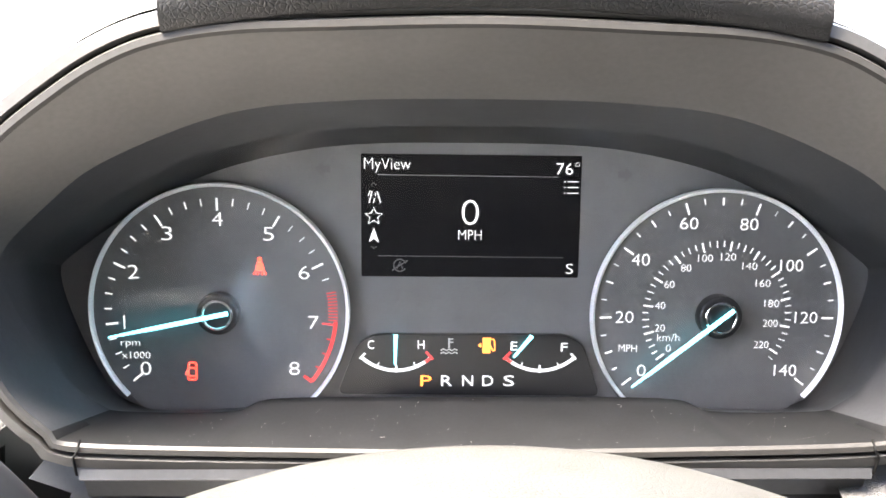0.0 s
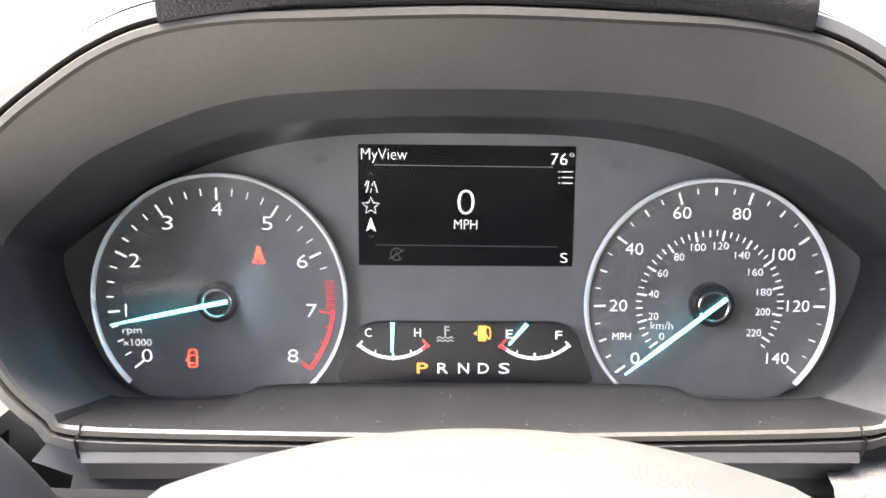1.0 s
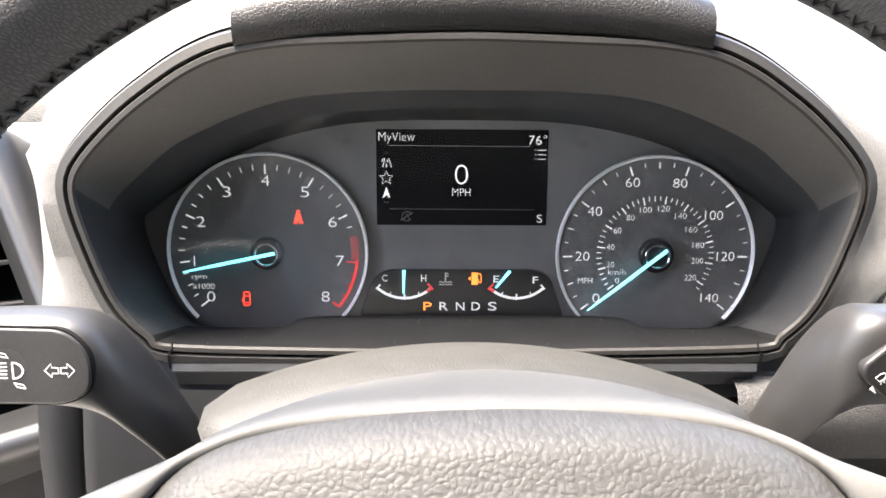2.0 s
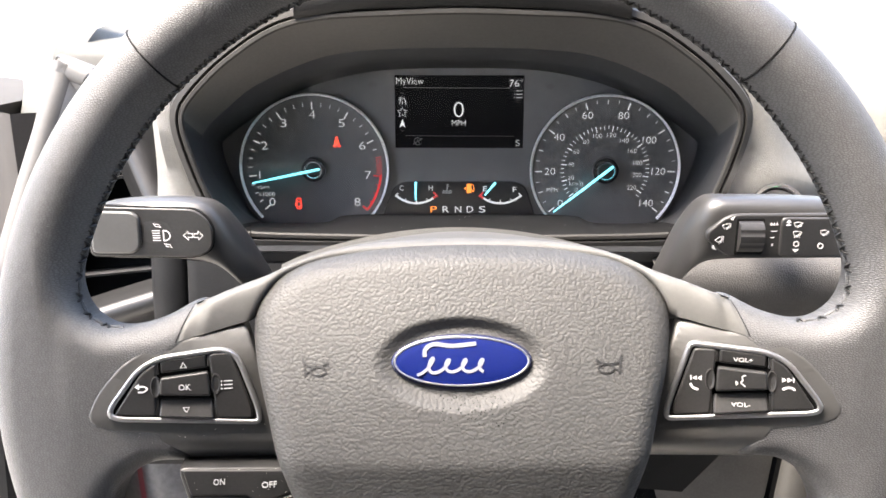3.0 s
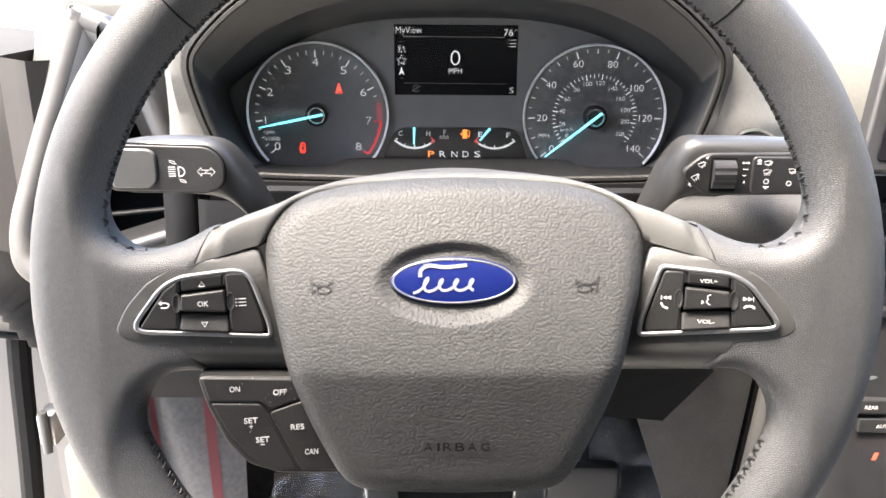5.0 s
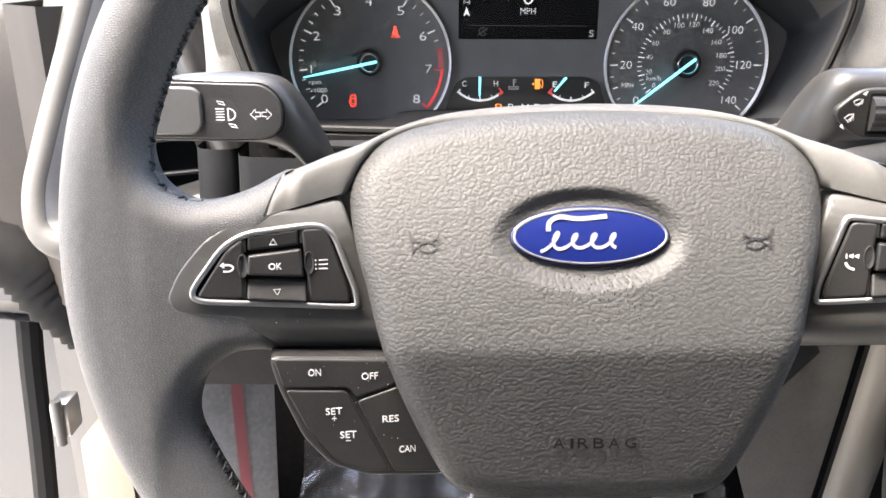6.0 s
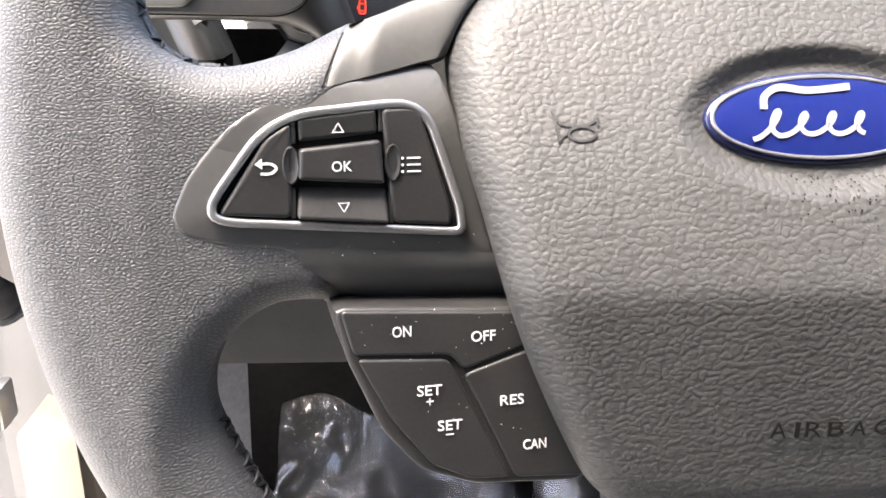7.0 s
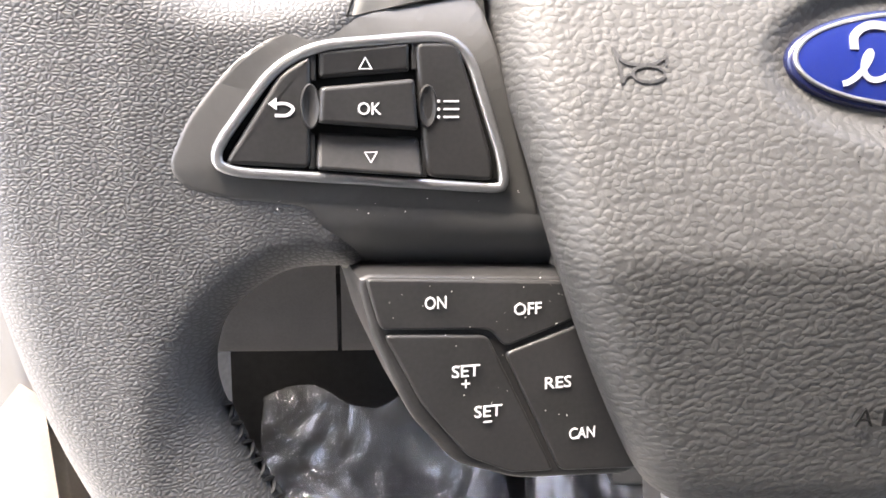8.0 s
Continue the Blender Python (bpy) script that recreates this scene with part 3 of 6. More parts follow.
# a plain row of slanting loops, dying away to the end
coil = []
for k in range(84):
    q = 0.3 * k
    y = (0.0036 - 0.0011 * min(1.0, q / 9)) * -math.cos(q)
    coil.append((-0.0165 + 0.0068 * q / (2 * math.pi) + 0.0019 * math.sin(q) + 0.45 * y, 0.0124 + y))
ribbon(bm, coil, 0.0012, 0.0044, 0.0003)
part("emblem_stroke", bm, SCRIPT, emblem, "plain silver curved stroke")
# dark specks in the grain under the emblem
rng = random.Random(21)
bm = bmesh.new()
for k in range(120):
    u, v = rng.gauss(0.004, 0.010), 0.0002 - abs(rng.gauss(0, 0.0062))
    if abs(u) > 0.024 or v < -0.017:
        continue
    r = rng.uniform(0.00010, 0.00026)
    fill(bm, [(u + r * rng.uniform(0.6, 1.5) * math.cos(a), v + r * rng.uniform(0.6, 1.3) * math.sin(a)) for a in [1.05 * j for j in range(6)]], 0, 0.00003)
for v in bm.verts:
    v.co.z += front_height(v.co.x, v.co.y) + 0.00025
part("dark_grain", bm, GAP, cover, "dark specks in the grain")

# pressed horn marks and lettering; their relief's shade is put into near-black colour
for sgn in (-1, 1):
    bm = bmesh.new()
    h = lambda x, y: (sgn * (0.0597 + 0.9 * (x - 0.0614)), 0.0123 + 0.9 * (y - 0.0147))
    ribbon(bm, [h(x, y) for x, y in spline([(0.0674, 0.0184), (0.0652, 0.0153), (0.0612, 0.0147), (0.0580, 0.0151), (0.0555, 0.0166)], 5, False)], 0.0006, 0, 0.0002)
    ribbon(bm, [h(0.0555, 0.0168), h(0.0557, 0.0145)], 0.0005, 0, 0.0002)
    ribbon(bm, [h(x, y) for x, y in spline([(0.0674, 0.0186), (0.0664, 0.0146), (0.0658, 0.0106)], 5, False)], 0.0007, 0, 0.0002)
    ribbon(bm, [h(x, y) for x, y in spline([(0.0658, 0.0106), (0.0648, 0.0121), (0.0634, 0.0127)], 5, False)], 0.0005, 0, 0.0002)
    ribbon(bm, [h(x, y) for x, y in circle(0.0598, 0.0127, 0.0036, 0.0018, 20)], 0.0006, 0, 0.0002, True)
    for v in bm.verts:
        v.co.z += front_height(v.co.x, v.co.y) + 0.00025
    part("horn_mark", bm, BLACK, cover, "pressed horn symbol")
for i, ch in enumerate("AIRBAG"):
    u = 0.0010 + 1.06 * (-0.0122, -0.0078, -0.0040, 0.0012, 0.0064, 0.0120)[i]
    v = -0.0597
    slope = math.degrees(math.atan((front_height(u, v + 0.002) - front_height(u, v - 0.002)) / 0.004))
    part("lettering", lettering(ch, 0.0044, 0.0011 if ch == "I" else 0.0040, 0.0004, -0.004), RELIEF_SHADE, cover, m=pose(u, v, front_height(u, v) + 0.0008, slope, math.degrees(0.9 * u), 0))


def arrow_icon(bm, x, y, s, up=True):
    k = 1 if up else -1
    return ribbon(bm, [(x - s, y - k * s * 0.8), (x, y + k * s), (x + s, y - k * s * 0.8)], s * 0.35, 0, 0.0002, True)


def side_switches(side):
    """A spoke's trim with its ring of buttons; side -1 or 1 mirrors the outlines."""
    S = (lambda pts: [(p[0], p[1]) for p in pts]) if side < 0 else (lambda pts: mirror(pts))
    panel = [(-0.0880, 0.0290), (-0.1147, 0.0228), (-0.1267, 0.0203), (-0.1363, 0.0138), (-0.1450, 0.0030), (-0.1492, -0.0066), (-0.1468, -0.0109), (-0.1397, -0.0134),
             (-0.1251, -0.0154), (-0.1225, -0.0168), (-0.0740, -0.0210)]
    bm = slab(resample(rounded(S(panel), 0.004), 120), -0.026, -0.0052, 0.0012, 3)
    for cut in (0.010, 0.013, 0.016, 0.019, 0.022, 0.025):
        bmesh.ops.bisect_plane(bm, geom=bm.verts[:] + bm.edges[:] + bm.faces[:], plane_co=(0, cut, 0), plane_no=(0, 1, 0))
    for cut in (0.108, 0.114, 0.120, 0.126, 0.131):
        bmesh.ops.bisect_plane(bm, geom=bm.verts[:] + bm.edges[:] + bm.faces[:], plane_co=(cut * side, 0, 0), plane_no=(1, 0, 0))
    for v in bm.verts:
        if v.co.z > -0.015:
            v.co.z -= 21.0 * max(0.0, v.co.y - 0.012) ** 2 * min(1.0, max(0.0, (0.142 - abs(v.co.x)) / 0.036))
    trim = part("spoke_trim", bm, TRIM, wheel, "satin dark grey spoke trim")
    bm = bmesh.new()
    rows = []
    for k in range(13):
        e = k / 12
        a, b = Vector((-0.1222, -0.0166)).lerp(Vector((-0.0738, -0.0210)), e), Vector((-0.1150, -0.0308)).lerp(Vector((-0.0680, -0.0335)), e)
        rows.append([(p.x if side < 0 else -p.x, p.y, w) for p, w in [(a.lerp(b, q), -0.00514 - 0.011 * max(0.0, q) ** 2) for q in (-0.16, 0.0, 0.15, 0.3, 0.45, 0.6, 0.75, 0.9, 1.0)] + [(b, -0.026)]])
    loft(bm, rows, False)
    part("spoke_tuck", bm, TRIM, trim, "satin trim curving back under the spoke", angle=60)
    outer = resample(rounded(S([(-0.1450, -0.0082), (-0.0822, -0.0140), (-0.0830, -0.0064), (-0.0918, 0.0204), (-0.1218, 0.0174), (-0.1300, 0.0128)]), [0.010, 0.006, 0.003, 0.009, 0.009, 0.009]), 96)
    inner = inset(outer, 0.0021)
    part("button_frame", frame_slab(outer, inner, -0.007, -0.0030, 0.0005), SILVER, trim, "satin silver button surround", angle=60)
    part("button_well", slab(inset(outer, 0.0020), -0.009, -0.0050, 0.0001, 1), GAP, trim)
    part("frame_liner", frame_slab(inset(outer, 0.0016), inset(outer, 0.0032), -0.008, -0.0042, 0.0001), GAP, trim)
    left = [(-0.1392, -0.0064), (-0.1228, -0.0078), (-0.1222, 0.0150), (-0.1282, 0.0112)]
    right = [(-0.1003, -0.0100), (-0.0858, -0.0113), (-0.0862, -0.0060), (-0.0936, 0.0178), (-0.1026, 0.0176)]
    up = [(-0.1211, 0.0098), (-0.1030, 0.0114), (-0.1034, 0.0176), (-0.1211, 0.0156)]
    mid = [(-0.1216, 0.0012), (-0.1018, -0.0004), (-0.1026, 0.0104), (-0.1211, 0.0086)]
    dn = [(-0.1221, -0.0079), (-0.1010, -0.0099), (-0.1012, -0.0014), (-0.1216, 0.0001)]
    rr = 0.0012
    kinds = (("back", left, -0.0030), ("menu", right, -0.0030), ("up", up, -0.0034), ("ok", mid, -0.0018), ("down", dn, -0.0031))
    for kind, outline, w in kinds:
        o = rounded(S(outline), 0.0022 if kind in ("back", "menu") else rr)
        c = sum((Vector(p) for p in S(outline)), Vector((0, 0))) / len(outline)
        bm = slab(inset(o, 0.0002), -0.008, w, 0.0009, 4)
        for v in bm.verts:
            if v.co.z > -0.007 and kind in ("up", "down"):
                v.co.z -= (v.co.y - c.y) * (0.40 if kind == "down" else -0.10)
        b = part("button", bm, BUTTON, trim, angle=60)
        bm = bmesh.new()
        if kind in ("up", "down"):
            if side < 0:
                arrow_icon(bm, c.x, c.y, 0.0012, kind == "up")
                part("symbol", bm, WHITE_INK, b, m=pose(0, -0.0006, w + (0.0005 if kind == "down" else 0)))
            else:
                letters("VOL" + ("+" if kind == "up" else "-"), 0.0018, WHITE_INK, b, (c.x, c.y - 0.0005, w + (0.0005 if kind == "down" else 0)), width=0.0072)
        elif kind == "ok":
            if side < 0:
                letters("OK", 0.0025, WHITE_INK, b, (c.x, c.y - 0.0007, w), width=0.0045, bold=0.004)
            else:
                x, y = c.x, c.y
                ribbon(bm, spline([(x + 0.0014, y + 0.0028), (x, y + 0.0022), (x + 0.0002, y + 0.0006), (x - 0.0004, y - 0.0002), (x + 0.0003, y - 0.0012), (x + 0.0012, y - 0.0018)], 4, False), 0.0004)
                for k, d in ((0.0006, 0.0008), (0.0012, 0.0014)):
                    ribbon(bm, circle(x - 0.0010, y - 0.0006, d, d, 6, 140, 220), 0.0003)
                part("symbol", bm, WHITE_INK, b, m=pose(0, -0.0006, w))
        elif kind == "back":
            x, y = (c.x, c.y) if side > 0 else (-0.1282, 0.0046)
            if side < 0:
                ribbon(bm, spline([(x - 0.0010, y + 0.0012), (x + 0.0010, y + 0.0012), (x + 0.0022, y + 0.0002), (x + 0.0010, y - 0.0010), (x - 0.0012, y - 0.0010)], 5, False), 0.0006)
                fill(bm, [(x - 0.0024, y + 0.0012), (x - 0.0008, y + 0.0024), (x - 0.0008, y)])
            else:
                x, y = 0.1290, 0.0046
                fill(bm, [(x - 0.0026, y + 0.0026), (x - 0.0026, y + 0.0006), (x - 0.0008, y + 0.0016)])
                fill(bm, [(x - 0.0006, y + 0.0026), (x - 0.0006, y + 0.0006), (x + 0.0012, y + 0.0016)])
                ribbon(bm, [(x + 0.0016, y + 0.0026), (x + 0.0016, y + 0.0006)], 0.0004)
                ribbon(bm, circle(x, y - 0.0030, 0.0022, 0.0015, 10, 15, 165), 0.0009)
            part("symbol", bm, WHITE_INK, b, m=pose(0, -0.0006, w))
        else:
            if side < 0:
                x, y = -0.0958, 0.0047
                for dy in (0.0016, 0, -0.0016):
                    ribbon(bm, [(x - 0.0010, y + dy), (x + 0.0022, y + dy)], 0.0004)
                    fill(bm, circle(x - 0.0020, y + dy, 0.00035, n=8))
            else:
                x, y = 0.0945, 0.0042
                fill(bm, [(x + 0.0022, y + 0.0024), (x + 0.0022, y + 0.0006), (x + 0.0006, y + 0.0015)])
                fill(bm, [(x + 0.0004, y + 0.0024), (x + 0.0004, y + 0.0006), (x - 0.0012, y + 0.0015)])
                ribbon(bm, [(x - 0.0018, y + 0.0025), (x - 0.0018, y + 0.0005)], 0.0004)
                ribbon(bm, spline([(x - 0.0020, y - 0.0008), (x - 0.0010, y - 0.0026), (x + 0.0010, y - 0.0034)], 5, False), 0.0009)
            part("symbol", bm, WHITE_INK, b, m=pose(0, -0.0006, w))
    # finger dimples beside the middle button
    for cx in (-0.1228, -0.1000):
        bm = slab(circle(cx * (-side), 0.0047, 0.0019, 0.0044, 24), -0.0040, -0.0026, 0.0003, 2, dome=-0.0007)
        part("dimple", bm, BUTTON, trim)
    # short dividers beside the upper and lower buttons
    for cx, lo, hi in ((-0.1221, 0.0096, 0.0150), (-0.1024, 0.0120, 0.0176), (-0.1226, -0.0076, -0.0006), (-0.1004, -0.0098, -0.0022)):
        o = rounded([(x * -side, y) for x, y in ((cx - 0.0006, lo), (cx + 0.0006, lo), (cx + 0.0006, hi), (cx - 0.0006, hi))], 0.0003, 2)
        part("divider", slab(o, -0.0060, -0.0036, 0.0003, 2), BUTTON, trim)
    # the spoke rises towards the rim
    trim.matrix_basis = pose(side * 0.0866, -0.0007, -0.0078, 0, -12 * side, 0) @ Matrix.Diagonal((1.048, 1, 1, 1)) @ pose(-side * 0.0855, 0, 0)
    return trim


side_switches(-1)
side_switches(1)

# speed control pad under the spoke
pod = part("control_pad", slab(resample(rounded([(-0.1146, -0.0288), (-0.0660, -0.0318), (-0.0480, -0.0735), (-0.0530, -0.0772), (-0.0800, -0.0752), (-0.0940, -0.0700), (-0.1034, -0.0590), (-0.1112, -0.0415)], 0.003), 90), -0.030, -0.0030, 0.0014, 4), BUTTON, wheel, "black speed control pad")
for outline, words in (([(-0.1128, -0.0294), (-0.0705, -0.0322), (-0.0664, -0.0400), (-0.0838, -0.0456), (-0.0866, -0.0416), (-0.1098, -0.0402)], (("ON", -0.0985, -0.0342), ("OFF", -0.0789, -0.0366))),
                       ([(-0.1092, -0.0410), (-0.0874, -0.0425), (-0.0718, -0.0738), (-0.0818, -0.0732), (-0.0914, -0.0686), (-0.1014, -0.0562)], (("SET", -0.0921, -0.0488), ("+", -0.0921, -0.0515), ("SET", -0.0872, -0.0578), ("_", -0.0873, -0.0601))),
                       ([(-0.0838, -0.0466), (-0.0656, -0.0411), (-0.0498, -0.0736), (-0.0525, -0.0754), (-0.0706, -0.0740)], (("RES", -0.0717, -0.0529), ("CAN", -0.0658, -0.0647)))):
    o = rounded(outline, 0.0018)
    b = part("button", slab(inset(o, 0.0001), -0.010, -0.0020, 0.0006, 3), BUTTON, pod, angle=60)
    for word, u, v in words:
        if word in "+_":
            bm = bmesh.new()
            ribbon(bm, [(u - 0.0009, v), (u + 0.0009, v)], 0.0003)
            if word == "+":
                ribbon(bm, [(u, v - 0.0009), (u, v + 0.0009)], 0.0003)
            part("symbol", bm, WHITE_INK, b, m=pose(0, -0.0009, -0.00185))
        else:
            letters(word, 0.0026, WHITE_INK, b, (u, v - 0.0009, -0.00185), width=0.00152 * len(word) + 0.0014, bold=0.004)

pod.matrix_basis = pose(-0.0714, -0.0292, -0.0058, 0, 9.6, 0) @ Matrix.Diagonal((1.035, 1.05, 1, 1)) @ pose(0.07, 0.0285, 0)

# lower spoke with two silver inlays
part("lower_spoke", slab(resample(rounded([(-0.046, -0.060), (0.046, -0.060), (0.042, -0.110), (0.046, -0.165), (-0.046, -0.165), (-0.042, -0.110)], 0.006), 80), -0.036, -0.016, 0.006), BLACK, wheel, "dark lower spoke")
for sgn in (-1, 1):
    o = [(0.0290 * sgn, -0.075), (0.0455 * sgn, -0.075), (0.0400 * sgn, -0.118), (0.0260 * sgn, -0.150), (0.0240 * sgn, -0.140)]
    part("spoke_inlay", slab(rounded(o, 0.003), -0.022, -0.0135, 0.0015), SILVER, wheel, "satin silver spoke inlay")

# specks of dust on the pad's buttons and the spoke trim
rng = random.Random(5)
bm = bmesh.new()
for k in range(64):
    u = rng.uniform(-0.108, -0.062)
    v = rng.uniform(-0.066, -0.030)
    if k > 50:
        u, v = rng.uniform(-0.135, -0.078), rng.uniform(-0.0190, -0.0135)
    w = -0.0019 if k <= 50 else -0.0051
    if k <= 50 and (u + 0.1082) * 0.65 < -(v + 0.0412) * 0.85 - 0.004:
        continue
    r = rng.uniform(0.00007, 0.00018)
    fill(bm, circle(u, v, r, r * rng.uniform(0.5, 1.0), 5), w, 0.00006)
part("dust", bm, DUST, pod, "fine pale dust specks")


# ---------------------------------------------------------------- instrument cluster
def g(a, b):
    """From pixel places in the camera's opening view (0.24 mm each) to metres on the face."""
    return (-0.1060 + (a - 388) * 0.0002409, 0.0480 - (b - 258) * 0.0002427)


def polar(c, r, top):
    """A point at a radius and an angle in degrees clockwise from the top."""
    return (c[0] + r * math.sin(radians(top)), c[1] + r * math.cos(radians(top)))


cluster = thing("instrument_cluster", CL, "dark grey instrument cluster with two round dials and a colour display", "instrument cluster")
FACE_HALF = [(0, 0.0495), (0.040, 0.0490), (0.070, 0.0460), (0.100, 0.0390), (0.125, 0.0290), (0.150, 0.0140), (0.168, 0.0010), (0.1735, -0.0060), (0.1690, -0.0250), (0.1570, -0.0530), (0.1440, -0.0660), (0.1200, -0.0690), (0.060, -0.0690)]
face_ring = inset(spline(FACE_HALF + [(0, -0.0690)] + mirror(FACE_HALF[1:]), 5), -0.004)
plate = part("face_plate", slab(face_ring, -0.014, -0.0060, 0.0002, 1), FACE, cluster, "matt charcoal face plate")
TC, SC = (-0.1055, -0.0225), (0.1060, -0.0232)
DW = -0.0012          # height of the dial discs


def needle(parent, c, angle, length, tail, hub_r, label):
    hub = part("needle_hub", slab(circle(c[0], c[1], hub_r, n=40), DW, 0.0045, 0.0012, 4), BLACK, parent, "black needle hub with a chrome cap", angle=60)
    part("hub_ring", frame_slab(circle(c[0], c[1], hub_r * 0.74, n=40), circle(c[0], c[1], hub_r * 0.62, n=40), 0.004, 0.0052, 0.0002), CHROME, hub)
    part("hub_cap", slab(circle(c[0], c[1], hub_r * 0.60, n=32), 0.004, 0.0049, 0.0004, 2), BLACK, hub)
    d = Vector((math.sin(radians(angle)), math.cos(radians(angle))))
    n = Vector((-d.y, d.x))
    c2 = Vector(c)
    o = [c2 - d * tail + n * 0.0009, c2 - d * tail - n * 0.0009, c2 + d * length * 0.6 - n * 0.00085, c2 + d * length - n * 0.00035, c2 + d * length + n * 0.00035, c2 + d * length * 0.6 + n * 0.00085]
    bm = slab(rounded([tuple(p) for p in o], 0.0004, 2), 0.0058, 0.0068, 0.0003, 2)
    part("needle", bm, LIT_CYAN, hub, label)


def dial(c, R, name, label, a0, a1):
    d = part(name, slab(circle(c[0], c[1], R - 0.0008, n=96), -0.008, DW, 0.0002, 1), FACE, cluster, label)
    bm = bmesh.new()
    rings = []
    for k in range(81):
        a = a0 + (a1 - a0) * k / 80
        row = []
        for dr, w in ((0, -0.004), (0.0001, 0.0002), (-0.0003, 0.0010), (-0.0010, 0.0008), (-0.0017, -0.0012), (-0.0018, -0.005)):
            x, y = polar(c, R + dr, a)
            row.append((x, y, w))
        rings.append(row)
    loft(bm, rings, False, True, True)
    part("dial_ring", bm, RING, d, "bright silver dial ring", angle=60)
    return d


# revolution counter
tach = dial(TC, 0.0545, "tachometer", "charcoal tachometer dial", -132.5, 140.5)
step = 257.4 / 8
for i in range(33):
    val, a = i / 4, -128.7 + step * i / 4
    r1 = 0.0430 if i % 4 == 0 else 0.0452
    bm = bmesh.new()
    ribbon(bm, [polar(TC, 0.0482, a), polar(TC, r1, a)], 0.0008 if i % 4 == 0 else 0.0005, DW)
    if val < 6.45:
        part("tick", bm, LIT_WHITE, tach)
    else:
        bm.free()
for i in range(9):
    r = 0.0394 if i != 1 else 0.0405
    x, y = polar(TC, r, -128.7 + step * i)
    x -= 0.0014 if i == 0 else 0.0
    letters(str(i), 0.0062, LIT_WHITE, tach, (x, y, DW), width=None if i == 1 else 0.0044, name="numeral", bold=-0.015)
bm = bmesh.new()
ribbon(bm, [polar(TC, 0.0487, -128.7 + step * (6.95 + 1.05 * k / 24)) for k in range(25)], 0.0016, DW)
ribbon(bm, [polar(TC, 0.0487, 128.7), polar(TC, 0.0445, 128.7)], 0.0013, DW)
for v in (7.25, 7.5, 7.75):
    ribbon(bm, [polar(TC, 0.0478, -128.7 + step * v), polar(TC, 0.0462, -128.7 + step * v)], 0.0005, DW)
for k in range(10):
    a = -128.7 + step * (6.48 + 0.05 * k)
    ribbon(bm, [polar(TC, 0.0495, a), polar(TC, 0.0455, a)], 0.00032, DW)
ribbon(bm, [polar(TC, 0.0487, -128.7 + step * 7), polar(TC, 0.0430, -128.7 + step * 7)], 0.0007, DW)
part("red_zone", bm, RED_INK, tach, "red rev limit band")
letters("rpm", 0.0032, LIT_WHITE, tach, (*g(232, 607), DW), width=0.0080, bold=-0.017)
letters("x1000", 0.0032, LIT_WHITE, tach, (*g(241, 626), DW), width=0.0118, bold=-0.017)
needle(tach, TC, -101.8, 0.0455, 0.0050, 0.0088, "pale cyan needle near one")

# warning lamps on it
bm = bmesh.new()
x, y = g(461, 468)
fill(bm, circle(x, y + 0.0030, 0.0010, n=10), DW)
fill(bm, [(x - 0.0012, y + 0.0018), (x + 0.0012, y + 0.0018), (x + 0.0020, y - 0.0018), (x - 0.0020, y - 0.0018)], DW)
ribbon(bm, [(x - 0.0026, y - 0.0034), (x - 0.0020, y - 0.0022)], 0.0006, DW)
ribbon(bm, [(x + 0.0026, y - 0.0034), (x + 0.0020, y - 0.0022)], 0.0006, DW)
ribbon(bm, [(x - 0.0010, y - 0.0022), (x - 0.0010, y - 0.0036)], 0.0007, DW)
ribbon(bm, [(x + 0.0010, y - 0.0022), (x + 0.0010, y - 0.0036)], 0.0007, DW)
part("seatbelt_lamp", bm, LIT_RED, tach, "lit red seat belt lamp")
bm = bmesh.new()
x, y = g(336, 655)
ribbon(bm, rounded([(x - 0.0014, y - 0.0038), (x + 0.0022, y - 0.0038), (x + 0.0022, y + 0.0038), (x - 0.0010, y + 0.0038)], 0.001, 3), 0.0006, DW, closed=True)
ribbon(bm, [(x - 0.0010, y + 0.0014), (x + 0.0018, y + 0.0014)], 0.0005, DW)
ribbon(bm, [(x - 0.0010, y - 0.0022), (x + 0.0018, y - 0.0022)], 0.0005, DW)
fill(bm, [(x - 0.0028, y - 0.0016), (x - 0.0014, y - 0.0010), (x - 0.0014, y + 0.0012)], DW)
part("door_lamp", bm, LIT_RED, tach, "lit red open door lamp")

# speedometer
spd = dial(SC, 0.0543, "speedometer", "charcoal speedometer dial", -140.5, 132.5)
sstep = 256.0 / 140
for mph in range(0, 141, 5):
    a = -128 + sstep * mph
    r1, wd = (0.0455, 0.0008) if mph % 20 == 0 else (0.0473, 0.0007) if mph % 10 == 0 else (0.0482, 0.0005)
    bm = bmesh.new()
    ribbon(bm, [polar(SC, 0.0505, a), polar(SC, r1, a)], wd, DW)
    part("tick", bm, LIT_WHITE, spd)
for mph, r in ((0, 0.0400), (20, 0.0398), (40, 0.0415), (60, 0.0408), (80, 0.0405), (100, 0.0378), (120, 0.0388), (140, 0.0398)):
    x, y = polar(SC, r, -128 + sstep * mph)
    x, y = x + {60: -0.0013, 80: -0.0012}.get(mph, 0.0), y + {60: 0.0008, 80: 0.0008}.get(mph, 0.0)
    letters(str(mph), 0.0054, LIT_WHITE, spd, (x, y, DW), width={1: 0.0038, 2: 0.0076, 3: 0.0097}[len(str(mph))], name="numeral", bold=-0.015)
